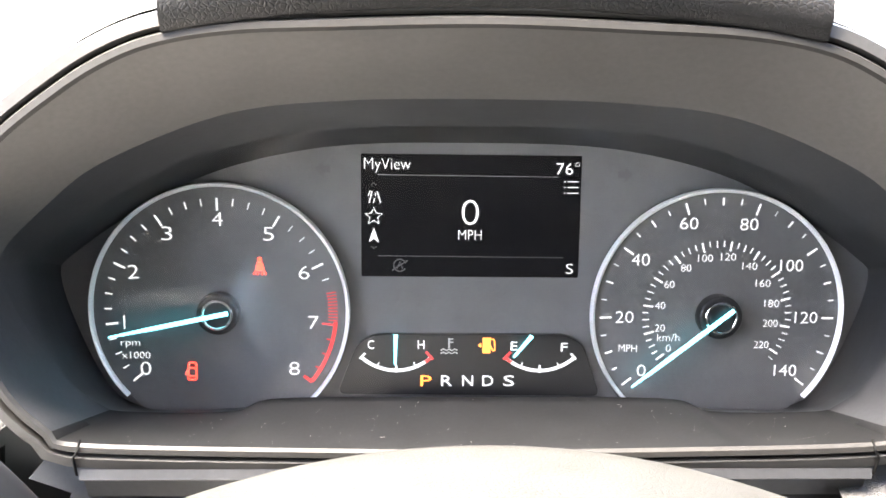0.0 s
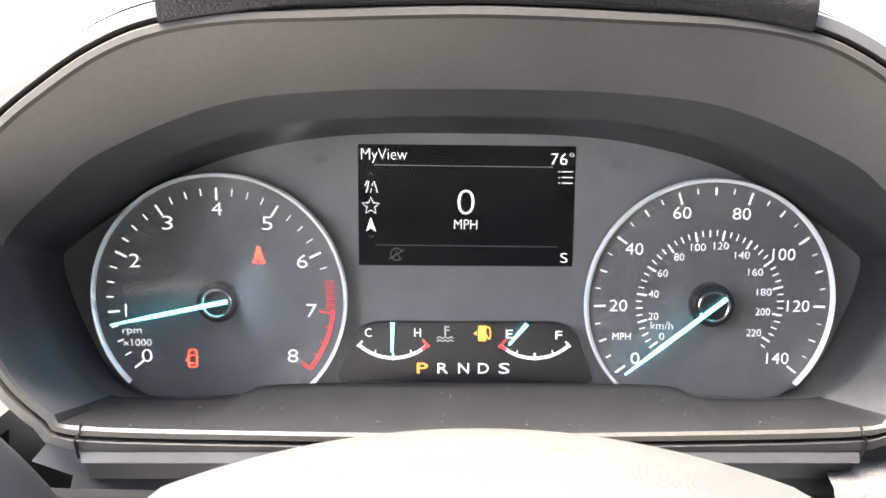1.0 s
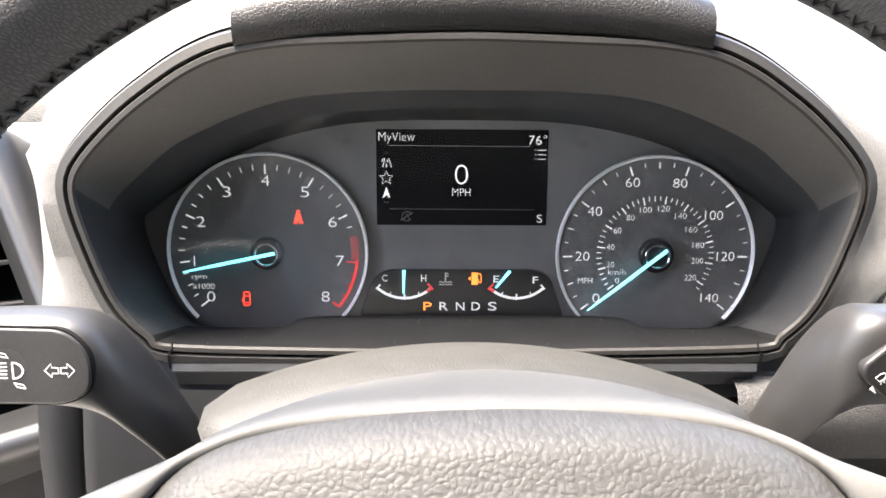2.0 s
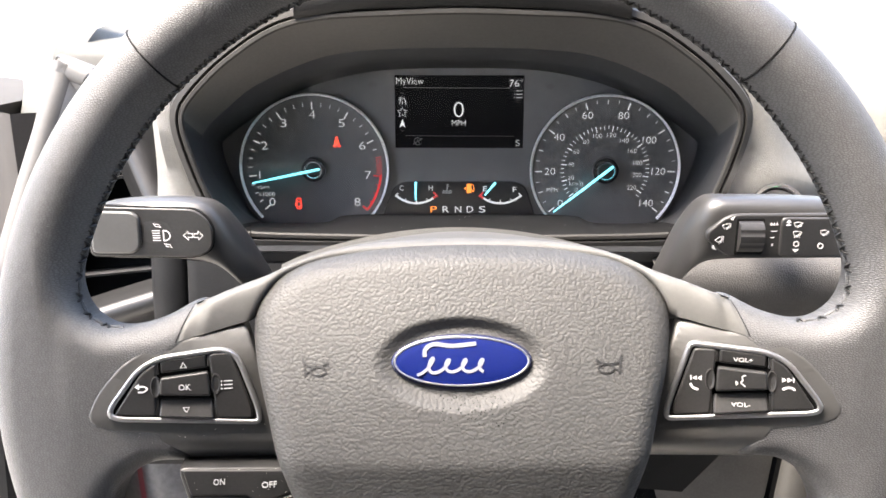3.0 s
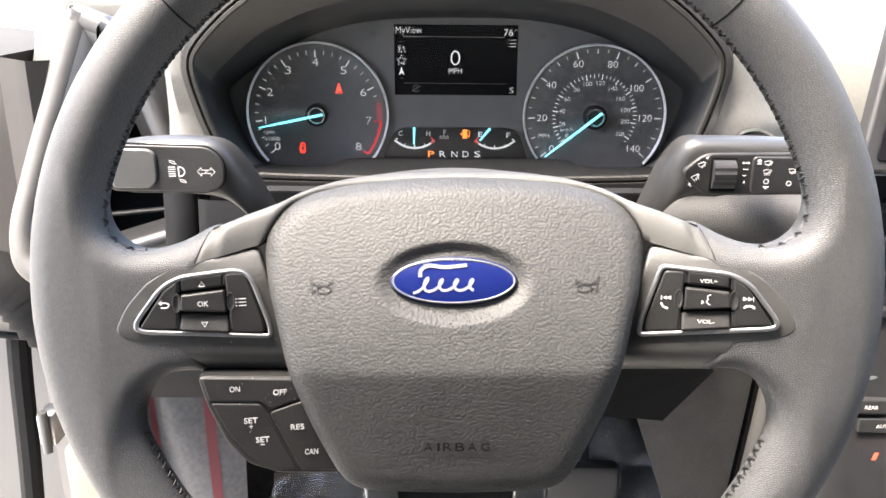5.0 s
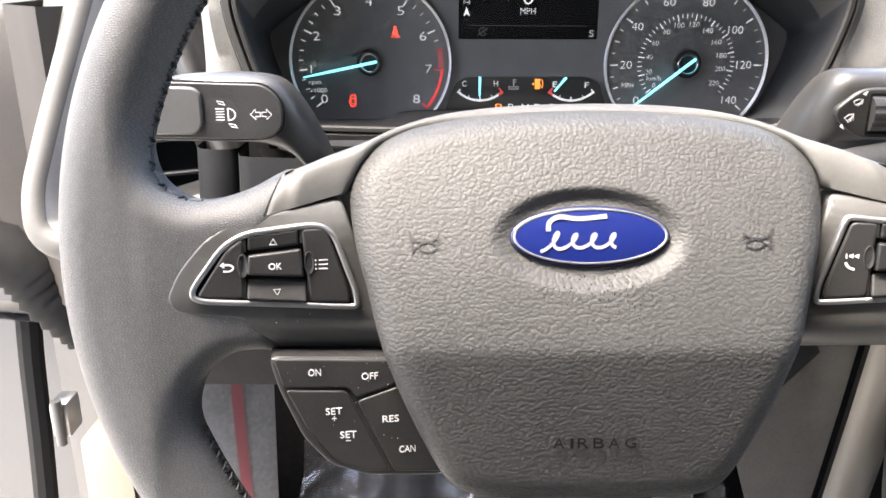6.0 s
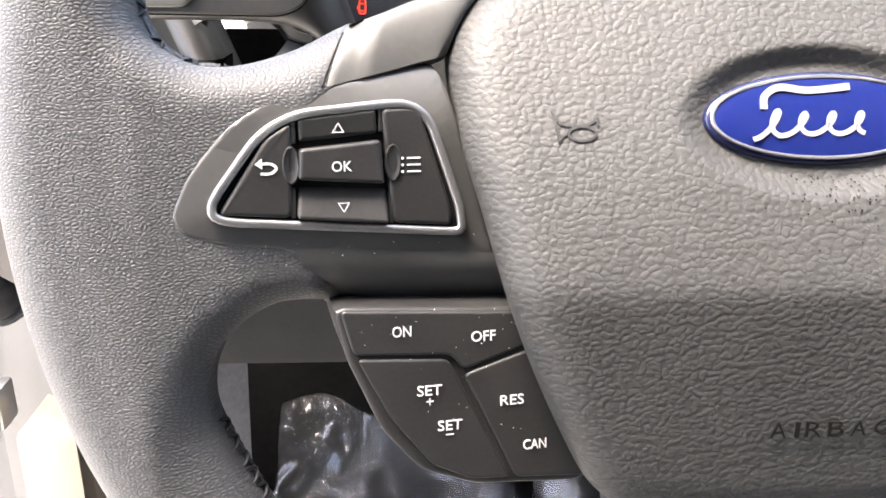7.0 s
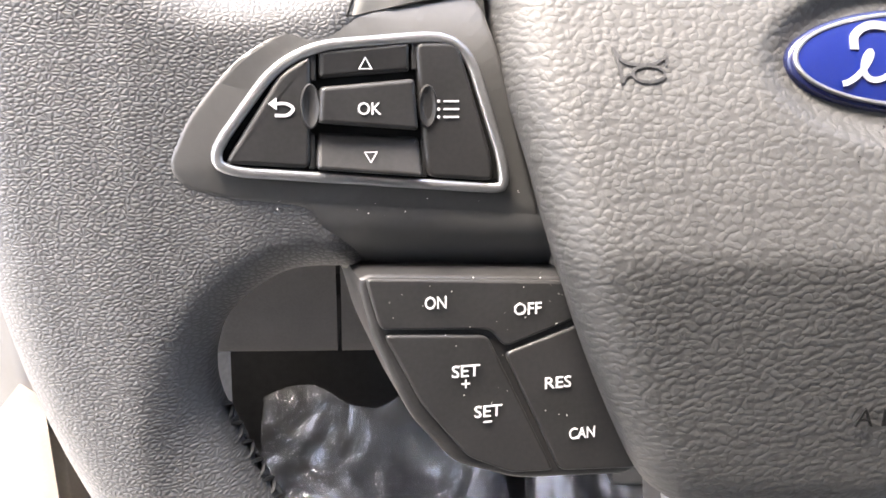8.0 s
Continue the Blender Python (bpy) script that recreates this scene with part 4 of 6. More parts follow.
for i in range(47):
    kmh = 5 * i
    a = -128 + sstep * kmh / 1.6093
    if kmh > 225:
        continue
    bm = bmesh.new()
    ribbon(bm, [polar(SC, 0.0322, a), polar(SC, 0.0280 if kmh % 20 == 0 else 0.0293 if kmh % 10 == 0 else 0.0297, a)], 0.0007 if kmh % 20 == 0 else 0.0004, DW)
    part("tick", bm, LIT_WHITE, spd)
for kmh in range(0, 221, 20):
    r = 0.0250 if kmh < 100 else 0.0247 if kmh < 160 else 0.0232
    x, y = polar(SC, r, -128 + sstep * kmh / 1.6093 + (2 if kmh < 90 else 1.5 if kmh == 120 else -2 if kmh > 120 else 0))
    x += {100: -0.0002, 120: -0.0007, 140: 0.0009, 160: 0.0009, 180: 0.0011, 200: 0.0004}.get(kmh, 0.0)
    y += {100: 0.0008, 120: 0.0010, 140: -0.0002, 160: -0.0004, 180: -0.0010, 200: -0.0006, 220: -0.0014}.get(kmh, 0.0)
    letters(str(kmh), 0.0034, LIT_WHITE, spd, (x, y, DW), width=0.0021 * len(str(kmh)), name="numeral", bold=-0.020)
letters("MPH", 0.0034, LIT_WHITE, spd, (*g(1111, 612), DW), width=0.0078, bold=-0.017)
letters("km/h", 0.0036, LIT_WHITE, spd, (*g(1183, 592), DW), width=0.0096, bold=-0.020)
needle(spd, SC, -128.6, 0.0478, 0.0060, 0.0094, "pale cyan needle at zero")

# lower gauges
inset_o = rounded([g(592, 699), g(628, 606), g(660, 590), g(1000, 590), g(1033, 606), g(1066, 703)], 0.004)
low = part("gauge_panel", slab(inset_o, -0.008, -0.0027, 0.0003, 2), INSET, cluster, "black fuel and temperature gauge panel")
GW = -0.0026
for cx, hot, ndl in ((698, 1, ((697, 588), (696, 642))), (955, -1, ((939, 590), (907, 629)))):
    bm = bmesh.new()
    cy = 563
    ribbon(bm, [g(cx + 92 * math.sin(radians(a)), cy + 92 * math.cos(radians(a))) for a in [-43 + 86 * k / 24 for k in range(25)]], 0.0014, GW)
    for a in (-42.5, 0, 42.5):
        ribbon(bm, [g(cx + q * math.sin(radians(a)), cy + q * math.cos(radians(a))) for q in (96, 82)], 0.0009, GW)
    for a in (-22, 22):
        ribbon(bm, [g(cx + q * math.sin(radians(a)), cy + q * math.cos(radians(a))) for q in (92, 83)], 0.0005, GW)
    part("gauge_scale", bm, LIT_WHITE, low)
    bm = bmesh.new()
    ribbon(bm, [g(cx + 92 * math.sin(radians(a * hot)), cy + 92 * math.cos(radians(a * hot))) for a in (34, 38, 42.5)], 0.0013, GW + 0.0002)
    ribbon(bm, [g(cx + q * math.sin(radians(42.5 * hot)), cy + q * math.cos(radians(42.5 * hot))) for q in (97, 78)], 0.0010, GW + 0.0002)
    part("gauge_end", bm, RED_INK, low, "red gauge end mark")
    p, q = Vector(g(*ndl[0])), Vector(g(*ndl[1]))
    n = Vector((-(q - p).y, (q - p).x)).normalized()
    bm = slab([tuple(p + n * 0.0009), tuple(p - n * 0.0009), tuple(q - n * 0.0005), tuple(q + n * 0.0005)], -0.0014, -0.0006, 0.0002, 1)
    part("gauge_needle", bm, LIT_CYAN, low, "pale cyan gauge needle")
for ch, a, b in (("C", 653, 608), ("H", 742, 608), ("E", 908, 610), ("F", 998, 612)):
    letters(ch, 0.0040, LIT_WHITE, low, (*g(a, b), GW), width=0.0029)
for ch, a in (("P", 751), ("R", 788), ("N", 826), ("D", 862), ("S", 900)):
    letters(ch, 0.0050, LIT_AMBER if ch == "P" else LIT_WHITE, low, (*g(a, 674), GW), width=0.0047, bold=0.0)
bm = bmesh.new()
x, y = g(860, 609)
fill(bm, [(x - 0.0020, y - 0.0034), (x + 0.0014, y - 0.0034), (x + 0.0014, y + 0.0034), (x - 0.0020, y + 0.0034)], GW)
fill(bm, [(x - 0.0040, y), (x - 0.0025, y + 0.0011), (x - 0.0025, y - 0.0011)], GW)
ribbon(bm, spline([(x + 0.0014, y + 0.0028), (x + 0.0030, y + 0.0022), (x + 0.0032, y - 0.0018), (x + 0.0024, y - 0.0022), (x + 0.0014, y - 0.0002)], 4, False), 0.0005, GW)
part("fuel_lamp", bm, LIT_AMBER, low, "lit amber fuel pump lamp")
bm = bmesh.new()
x, y = g(792, 609)
ribbon(bm, [(x, y + 0.0034), (x, y - 0.0012)], 0.0008, GW)
for dy in (0.0028, 0.0014):
    ribbon(bm, [(x, y + dy), (x + 0.0018, y + dy)], 0.0005, GW)
for dy in (-0.0020, -0.0034):
    ribbon(bm, spline([(x - 0.0036 + 0.0012 * k, y + dy + (0.0004 if k % 2 else -0.0003)) for k in range(7)], 3, False), 0.0005, GW)
part("coolant_mark", bm, WHITE_INK, low, "dimly lit coolant symbol")
for cx, cy, s in ((571, 300, -1), (1097, 306, 1)):
    bm = bmesh.new()
    x, y = g(cx, cy)
    fill(bm, [(x + s * 0.0036, y), (x, y + 0.0034), (x, y + 0.0016), (x - s * 0.0030, y + 0.0016), (x - s * 0.0030, y - 0.0016), (x, y - 0.0016), (x, y - 0.0034)], -0.0059)
    part("turn_mark", bm, DIM_INK, cluster, "unlit turn arrow")

# display
SW = -0.0056
disp = part("display", slab(rounded([(-0.0463, -0.0078), (0.0465, -0.0080), (0.0465, 0.0440), (-0.0463, 0.0443)], 0.0006, 2), -0.012, SW, 0.0002, 1), SCREEN, cluster, "black display showing zero speed")


def s(a, b):
    """Pixel places in the camera's opening view, to metres on the display."""
    return ((a - 832.0) * 0.0002395, 0.0181 - (b - 380.5) * 0.0002405)


letters("MyView", 0.0052, SCREEN_TEXT, disp, (*s(685, 292), SW), width=0.0194, bold=-0.020)
letters("76°", 0.0052, SCREEN_TEXT, disp, (*s(1002, 295), SW), width=0.0098, bold=-0.015)
letters("0", 0.0118, SCREEN_TEXT, disp, (*s(831, 373), SW), width=0.0072, bold=-0.020)
letters("MPH", 0.0046, SCREEN_TEXT, disp, (*s(831, 413), SW), width=0.0098, bold=-0.020)
letters("S", 0.0046, SCREEN_TEXT, disp, (*s(1010, 473), SW), width=0.0030, bold=-0.020)
bm = bmesh.new()
ribbon(bm, [s(668, 308), s(985, 310)], 0.0002, SW)
part("display_line", bm, WHITE_INK, disp)
bm = bmesh.new()
ribbon(bm, [s(668, 451), s(998, 453)], 0.0003, SW)
part("display_line", bm, DIM_INK, disp)
bm = bmesh.new()
for dy in (318, 328, 338):
    ribbon(bm, [s(1002, dy), s(1021, dy)], 0.0003, SW)
    fill(bm, circle(*s(997, dy), 0.0003, n=6), SW)
part("menu_mark", bm, SCREEN_TEXT, disp)
bm = bmesh.new()
star = []
for k in range(10):
    r = 0.0039 if k % 2 == 0 else 0.0017
    c = s(661, 381)
    star.append((c[0] + r * math.sin(radians(36 * k)), c[1] + r * math.cos(radians(36 * k))))
ribbon(bm, star, 0.00035, SW, closed=True)
part("star_mark", bm, SCREEN_TEXT, disp)
bm = bmesh.new()
for pts in ([(653, 357), (658, 337)], [(661, 357), (662, 349)], [(664, 345), (664, 340)], [(667, 337), (673, 357)], [(651, 345), (655, 336)]):
    ribbon(bm, [s(*p) for p in pts], 0.00035, SW)
part("road_mark", bm, SCREEN_TEXT, disp)
bm = bmesh.new()
fill(bm, [s(661, 401), s(670, 427), s(661, 420)], SW)
fill(bm, [s(661, 401), s(661, 420), s(652, 427)], SW)
part("pointer_mark", bm, SCREEN_TEXT, disp)
bm = bmesh.new()
ribbon(bm, [s(656, 326), s(661, 322), s(666, 326)], 0.0003, SW)
ribbon(bm, [s(656, 434), s(661, 438), s(666, 434)], 0.0003, SW)
part("scroll_mark", bm, DIM_INK, disp)
bm = bmesh.new()
ribbon(bm, circle(*s(707, 468), 0.0026, 0.0026, 20, 20, 330), 0.0005, SW)
ribbon(bm, [s(693, 477), s(721, 459)], 0.0005, SW)
ribbon(bm, [s(702, 474), s(707, 461), s(712, 474)], 0.0005, SW)
part("stop_start_mark", bm, DIM_INK, disp)


# ---------------------------------------------------------------- binnacle and dashboard (cabin frame)
def half_ring(half, bottom):
    return half + [bottom] + mirror(half[1:])


def lip_y(z):
    return 0.2725 - 0.14 * z


def plain_ring(pts, f, n=220):
    """An outline (x, z) as an even ring in space, depth from f(x, z)."""
    r = resample(spline(pts, 6), n)
    k = max(range(n), key=lambda i: r[i].y - abs(r[i].x) * 3)
    r = r[k:] + r[:k]
    return [(p.x, f(p.x, p.y), p.y) for p in r]


face_o = half_ring([(0, 0.0490), (0.040, 0.0485), (0.070, 0.0455), (0.100, 0.0385), (0.125, 0.0285), (0.150, 0.0135), (0.168, 0.0005), (0.1730, -0.0060), (0.1690, -0.0250), (0.1570, -0.0530), (0.1440, -0.0650), (0.1200, -0.0670), (0.060, -0.0640)], (0, -0.0640))
mid_o = half_ring([(0, 0.0655), (0.049, 0.0645), (0.088, 0.0595), (0.128, 0.0435), (0.150, 0.0280), (0.168, 0.0120), (0.1715, 0.0010), (0.1670, -0.0200), (0.1560, -0.0430), (0.1455, -0.0520), (0.1360, -0.0550), (0.0950, -0.0550), (0.0800, -0.0500), (0.040, -0.0490)], (0, -0.0490))
lip_o = half_ring([(0, 0.0855), (0.047, 0.0842), (0.077, 0.0828), (0.100, 0.0790), (0.117, 0.0722), (0.133, 0.0622), (0.148, 0.0510), (0.1650, 0.0345), (0.1710, 0.0225), (0.1680, 0.0010), (0.1585, -0.0300), (0.1455, -0.0460), (0.1365, -0.0508), (0.067, -0.0528)], (0, -0.0535))


def grow(ring, d, dy):
    """A ring moved outwards in x and z by d, and by dy in depth."""
    flat = inset([(p[0], p[2]) for p in ring], -d)
    return [(q.x, p[1] + dy, q.y) for p, q in zip(ring, flat)]


binnacle = thing("dashboard_binnacle", BASE, "dark moulded dashboard binnacle round the instrument cluster", "dashboard", kind="structure")
R_face = plain_ring(face_o, lambda x, z: 0.358)
R_mid = plain_ring(mid_o, lambda x, z: 0.292 + 0.030 * min(1.0, max(0.0, (0.04 - z) / 0.085)))
R_lip = plain_ring(lip_o, lambda x, z: lip_y(z))
bm = bmesh.new()
loft(bm, [R_face, [tuple(Vector(a).lerp(Vector(b), 0.5)) for a, b in zip(R_face, R_mid)], R_mid])
part("funnel", bm, FUNNEL, binnacle, "dark funnel wall round the dials", angle=25)
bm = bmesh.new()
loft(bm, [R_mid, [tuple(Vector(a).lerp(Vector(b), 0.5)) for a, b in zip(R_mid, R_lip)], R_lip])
visor = part("visor", bm, VISOR, binnacle, "dusty grey visor inside, shade coloured into its lower walls", angle=25)
visor.data.materials.append(SHADED_PLASTIC)
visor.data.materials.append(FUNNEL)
# shade put into the wall's colour: darkest sill, dark sides, lighter top
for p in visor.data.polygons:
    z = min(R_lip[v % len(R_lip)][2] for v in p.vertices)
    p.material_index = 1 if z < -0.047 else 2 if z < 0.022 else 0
bm = bmesh.new()
L1 = grow(R_lip, 0.0010, -0.0012)
L2 = grow(R_lip, 0.0030, -0.0010)
L3 = grow(R_lip, 0.0037, 0.0004)
L4 = grow(R_lip, 0.0038, 0.0030)
loft(bm, [R_lip, L1, L2, L3, L4])
part("bezel", bm, BEZEL, binnacle, "satin grey bezel lip", angle=50)
bm = bmesh.new()
loft(bm, [grow(R_lip, 0.0034, 0.0022), grow(R_lip, 0.0050, 0.0022)])
part("bezel_groove", bm, GAP, binnacle)
bm = bmesh.new()
loft(bm, [grow(R_lip, d, dy) for d, dy in ((0.0045, 0.0030), (0.0046, 0.0004), (0.0054, -0.0004), (0.0092, 0.0008), (0.0105, 0.0040), (0.0110, 0.0120))])
part("bezel_skirt", bm, BEZEL, binnacle, "satin grey outer bezel band", angle=50)
bm = bmesh.new()
loft(bm, [grow(R_lip, 0.0105, 0.0125), grow(R_lip, 0.0140, 0.0125)])
part("shadow_gap", bm, GAP, binnacle)

# dashboard skin going out from the binnacle
bm = bmesh.new()


def spread(k):
    """The k-th ring of the skin: a shell going back above, a panel going out at the sides and below."""
    a, b = (0.0125, 0.016, 0.020, 0.024, 0.026, 0.026)[k], (0, 0.006, 0.022, 0.050, 0.090, 0.130)[k]
    near, far = (0.0100, 0.0075, 0.0080, 0.0220, 0.0600, 0.110)[k], (0.010, 0.012, 0.025, 0.060, 0.120, 0.20)[k]
    s = [min(1.0, max(0.0, (0.055 - p[2]) / 0.06)) for p in R_lip]
    flat = inset([(p[0], p[2]) for p in R_lip], -1.0)
    out = []
    for p, q, e in zip(R_lip, flat, s):
        d = a + b * e
        n = Vector((q.x - p[0], q.y - p[2]))
        z = p[2] + n.y * d
        x, y = p[0] + n.x * d, p[1] + near * e + far * (1 - e)
        if x < -0.199:
            x, y = -0.199 + (x + 0.199) * 0.05, y + min(0.09, (-0.199 - x) * 1.6)
        out.append((x, y, max(z, -0.080 - 0.15 * max(0.0, abs(x) - 0.13))))
    return out


loft(bm, [spread(k) for k in range(6)])
skin = part("dash_skin", bm, DASH, binnacle, "grained grey dashboard skin", angle=60)
skin.data.materials.append(FUNNEL)
# open behind the side vent, where the panels below take over
bm = bmesh.new()
bm.from_mesh(skin.data)
bmesh.ops.delete(bm, geom=[f for f in bm.faces if f.calc_center_median().x < -0.150 and f.calc_center_median().z < -0.050], context="FACES")
bm.to_mesh(skin.data)
bm.free()
for p in skin.data.polygons:
    p.material_index = 1 if p.center.z < -0.048 or (p.center.x < -0.197 and p.center.z < 0.0) else 0

# smooth panels between the column and the side vent, shade put into their colour
for name, xs, mat, label in (("column_panel", ((-0.184, 0.045), (-0.1825, 0.012), (-0.1790, 0.002), (-0.172, 0.0), (-0.14, -0.004), (-0.100, -0.006)), SHADED_PLASTIC, "dark satin panel beside the column"),
                             ("vent_cheek", ((-0.214, 0.060), (-0.2135, 0.030), (-0.209, 0.023), (-0.200, 0.020), (-0.190, 0.021), (-0.1855, 0.026), (-0.1850, 0.050)), SHADED_PLASTIC, "cheek beside the side vent, shade put into its colour")):
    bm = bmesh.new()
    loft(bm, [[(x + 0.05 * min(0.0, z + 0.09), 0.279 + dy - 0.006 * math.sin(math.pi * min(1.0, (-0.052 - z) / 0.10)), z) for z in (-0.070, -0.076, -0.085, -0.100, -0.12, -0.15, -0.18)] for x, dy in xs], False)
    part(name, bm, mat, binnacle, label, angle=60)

# clear lens over the dials
bm = bmesh.new()
flat = [(p[0] * 0.965, p[2] * 0.965) for p in plain_ring(mid_o, lambda x, z: 0.0)]
c0 = bm.verts.new((0, 0.324, 0.0))
inner = None
rings = [[bm.verts.new((x * k, 0.324 + 0.10 * (x * k) ** 2 + 0.105 * z * k, z * k)) for x, z in flat] for k in (0.2, 0.4, 0.6, 0.8, 1.0)]
for i in range(len(flat)):
    bm.faces.new((rings[0][i], rings[0][(i + 1) % len(flat)], c0))
for ra, rb in zip(rings, rings[1:]):
    for i in range(len(flat)):
        j = (i + 1) % len(flat)
        bm.faces.new((ra[i], ra[j], rb[j], rb[i]))
lens = part("clear_lens", bm, LENS, cluster, "clear plastic cover lens", m=CL.inverted() @ BASE)
for p in lens.data.polygons:
    p.use_smooth = True
lens.visible_shadow = False

# soft hood pad over the binnacle
bm = bmesh.new()
rows = []
for k in range(33):
    x = -0.0975 + 0.1975 * k / 32
    e = min(1.0, min(k, 32 - k) / 2.0)
    zt = 0.0893 - 0.86 * x * x
    row = []
    for dy, dz in ((0.020, 0.000), (0.004, 0.0005), (-0.001, 0.003), (-0.003, 0.010), (-0.003, 0.0165), (0.000, 0.0215), (0.006, 0.0250), (0.020, 0.0268), (0.045, 0.0270), (0.09, 0.026), (0.16, 0.020)):
        q = 0.93 + 0.07 * e
        row.append((x, 0.2600 + dy + 0.0 * x * x, zt + dz * q * (1.0 - 6 * x * x)))
    rows.append(row)
loft(bm, rows, False, True, True)
part("hood_pad", bm, HOOD, binnacle, "dark leather-grained hood pad", angle=60)

# seams at the lower corners of the bezel
for sgn in (-1, 1):
    bm = bmesh.new()
    x = 0.1365 * sgn
    tube(bm, [(x, 0.2800, -0.0500), (x, 0.2778, -0.0530), (x * 1.015, 0.2785, -0.0560), (x * 1.015, 0.2810, -0.0630)], 0.0005, 6)
    part("bezel_seam", bm, GAP, binnacle)
# sill under the dials and the lower apron
bm = bmesh.new()
rows = []
for k in range(41):
    x = -0.137 + 0.274 * k / 40
    rows.append([(x, 0.2800, -0.0605), (x, 0.2790, -0.0640), (x, 0.2830, -0.0660), (x, 0.286, -0.073), (x, 0.300, -0.077), (x, 0.33, -0.077)])
loft(bm, rows, False)
part("apron", bm, FUNNEL, binnacle, "black lower apron strip")

# steering column shroud
shroud = thing("steering_column_shroud", BASE, "black plastic steering column shroud behind the wheel", "column shroud")
bm = bmesh.new()
rings = []
for y, top, k in ((0.166, -0.034, 0.90), (0.170, -0.0285, 0.94), (0.200, -0.0306, 1.0), (0.230, -0.0365, 1.0), (0.250, -0.0404, 1.0), (0.258, -0.0430, 0.99), (0.264, -0.050, 0.96)):
    arch = [(0.100 * k * (1 - j / 12), top - 1.9 * (0.100 * k * (1 - j / 12)) ** 2) for j in range(25)]
    rings.append([(x, y, z) for x, z in arch + [(-0.090 * k, -0.085), (-0.068, -0.140), (0.068, -0.140), (0.090 * k, -0.085)]])
loft(bm, rings, True, True, True)
part("shroud_body", bm, SHROUD, shroud, angle=60)


# ---------------------------------------------------------------- stalks
def spline5(rows, n=4):
    """Rows of place and two radii, drawn through smoothly."""
    places = spline([r[:3] for r in rows], n, False)
    sizes = spline([(r[3], r[4], 0) for r in rows], n, False)
    return [(p.x, p.y, p.z, q.x, q.y) for p, q in zip(places, sizes)]


def stalk_left():
    st = thing("turn_signal_stalk", BASE @ pose(-0.0073, 0.0178, 0.0084), "grey and black turn signal stalk with printed symbols", "stalk")
    bm = bmesh.new()
    rings = []
    for x, y, z, a, b in spline5(((-0.096, 0.208, -0.104, 0.010, 0.011), (-0.102, 0.198, -0.084, 0.011, 0.012), (-0.108, 0.188, -0.066, 0.012, 0.013), (-0.1145, 0.178, -0.050, 0.013, 0.015), (-0.124, 0.171, -0.037, 0.013, 0.0165), (-0.140, 0.168, -0.033, 0.012, 0.0165),
                          (-0.165, 0.168, -0.033, 0.012, 0.0160), (-0.180, 0.169, -0.034, 0.011, 0.015), (-0.190, 0.170, -0.035, 0.009, 0.012), (-0.194, 0.171, -0.035, 0.005, 0.007))):
        rings.append([(x, y + a * math.copysign(abs(math.cos(t)) ** 0.6, math.cos(t)), z + b * math.copysign(abs(math.sin(t)) ** 0.6, math.sin(t))) for t in [2 * math.pi * k / 36 for k in range(36)]])
    loft(bm, rings, True, True, True)
    part("stalk_arm", bm, STALK, st, "satin grey stalk arm", angle=60)
    m = Matrix(((1, 0, 0, 0), (0, 0, -1, 0.1585), (0, 1, 0, 0), (0, 0, 0, 1)))
    o = rounded([(-0.1880, -0.0460), (-0.1310, -0.0465), (-0.1228, -0.0420), (-0.1222, -0.0290), (-0.1300, -0.0205), (-0.1880, -0.0190)], [0.004, 0.007, 0.006, 0.006, 0.008, 0.004])
    plate = part("stalk_face", slab(o, -0.002, 0.0026, 0.0008, 3), BUTTON, st, "black printed stalk face", m=m)
    part("face_groove", slab(inset(o, -0.0006), -0.002, 0.0015, 0.0001, 1), GAP, st, m=m)
    part("stalk_tip", slab(rounded([(-0.1860, -0.0440), (-0.1640, -0.0440), (-0.1600, -0.0400), (-0.1600, -0.0240), (-0.1640, -0.0215), (-0.1860, -0.0210)], 0.003), 0.0020, 0.0046, 0.0012, 3), TRIM, plate, "grey twist tip")
    bm = bmesh.new()
    w = 0.0026
    x, y = -0.1492, -0.0345
    ribbon(bm, [(x + 0.0010, y + 0.0028), (x + 0.0010, y - 0.0028), *circle(x + 0.0010, y, 0.0034, 0.0028, 12, -90, 90)], 0.0006, w, closed=True)
    for k in range(5):
        ribbon(bm, [(x - 0.0048, y + 0.0026 - 0.0013 * k), (x - 0.0008, y + 0.0026 - 0.0013 * k)], 0.0005, w)
    for dy, s2 in ((0.0054, 1), (-0.0054, -1)):
        ribbon(bm, [(x - 0.0040 + (0.005 if s2 < 0 else 0), y + dy + 0.0010), (x - 0.0010 + (0.005 if s2 < 0 else 0), y + dy + 0.0004), (x + (0.005 if s2 < 0 else 0), y + dy - 0.0010), (x - 0.0030 + (0.005 if s2 < 0 else 0), y + dy - 0.0004)], 0.0004, w, closed=True)
    for s2, cx in ((-1, -0.1352), (1, -0.1300)):
        ribbon(bm, [(cx + s2 * 0.0024, y), (cx, y + 0.0024), (cx, y + 0.0010), (cx - s2 * 0.0022, y + 0.0010), (cx - s2 * 0.0022, y - 0.0010), (cx, y - 0.0010), (cx, y - 0.0024)], 0.0004, w, closed=True)
    part("symbol", bm, WHITE_INK, plate)
    return st


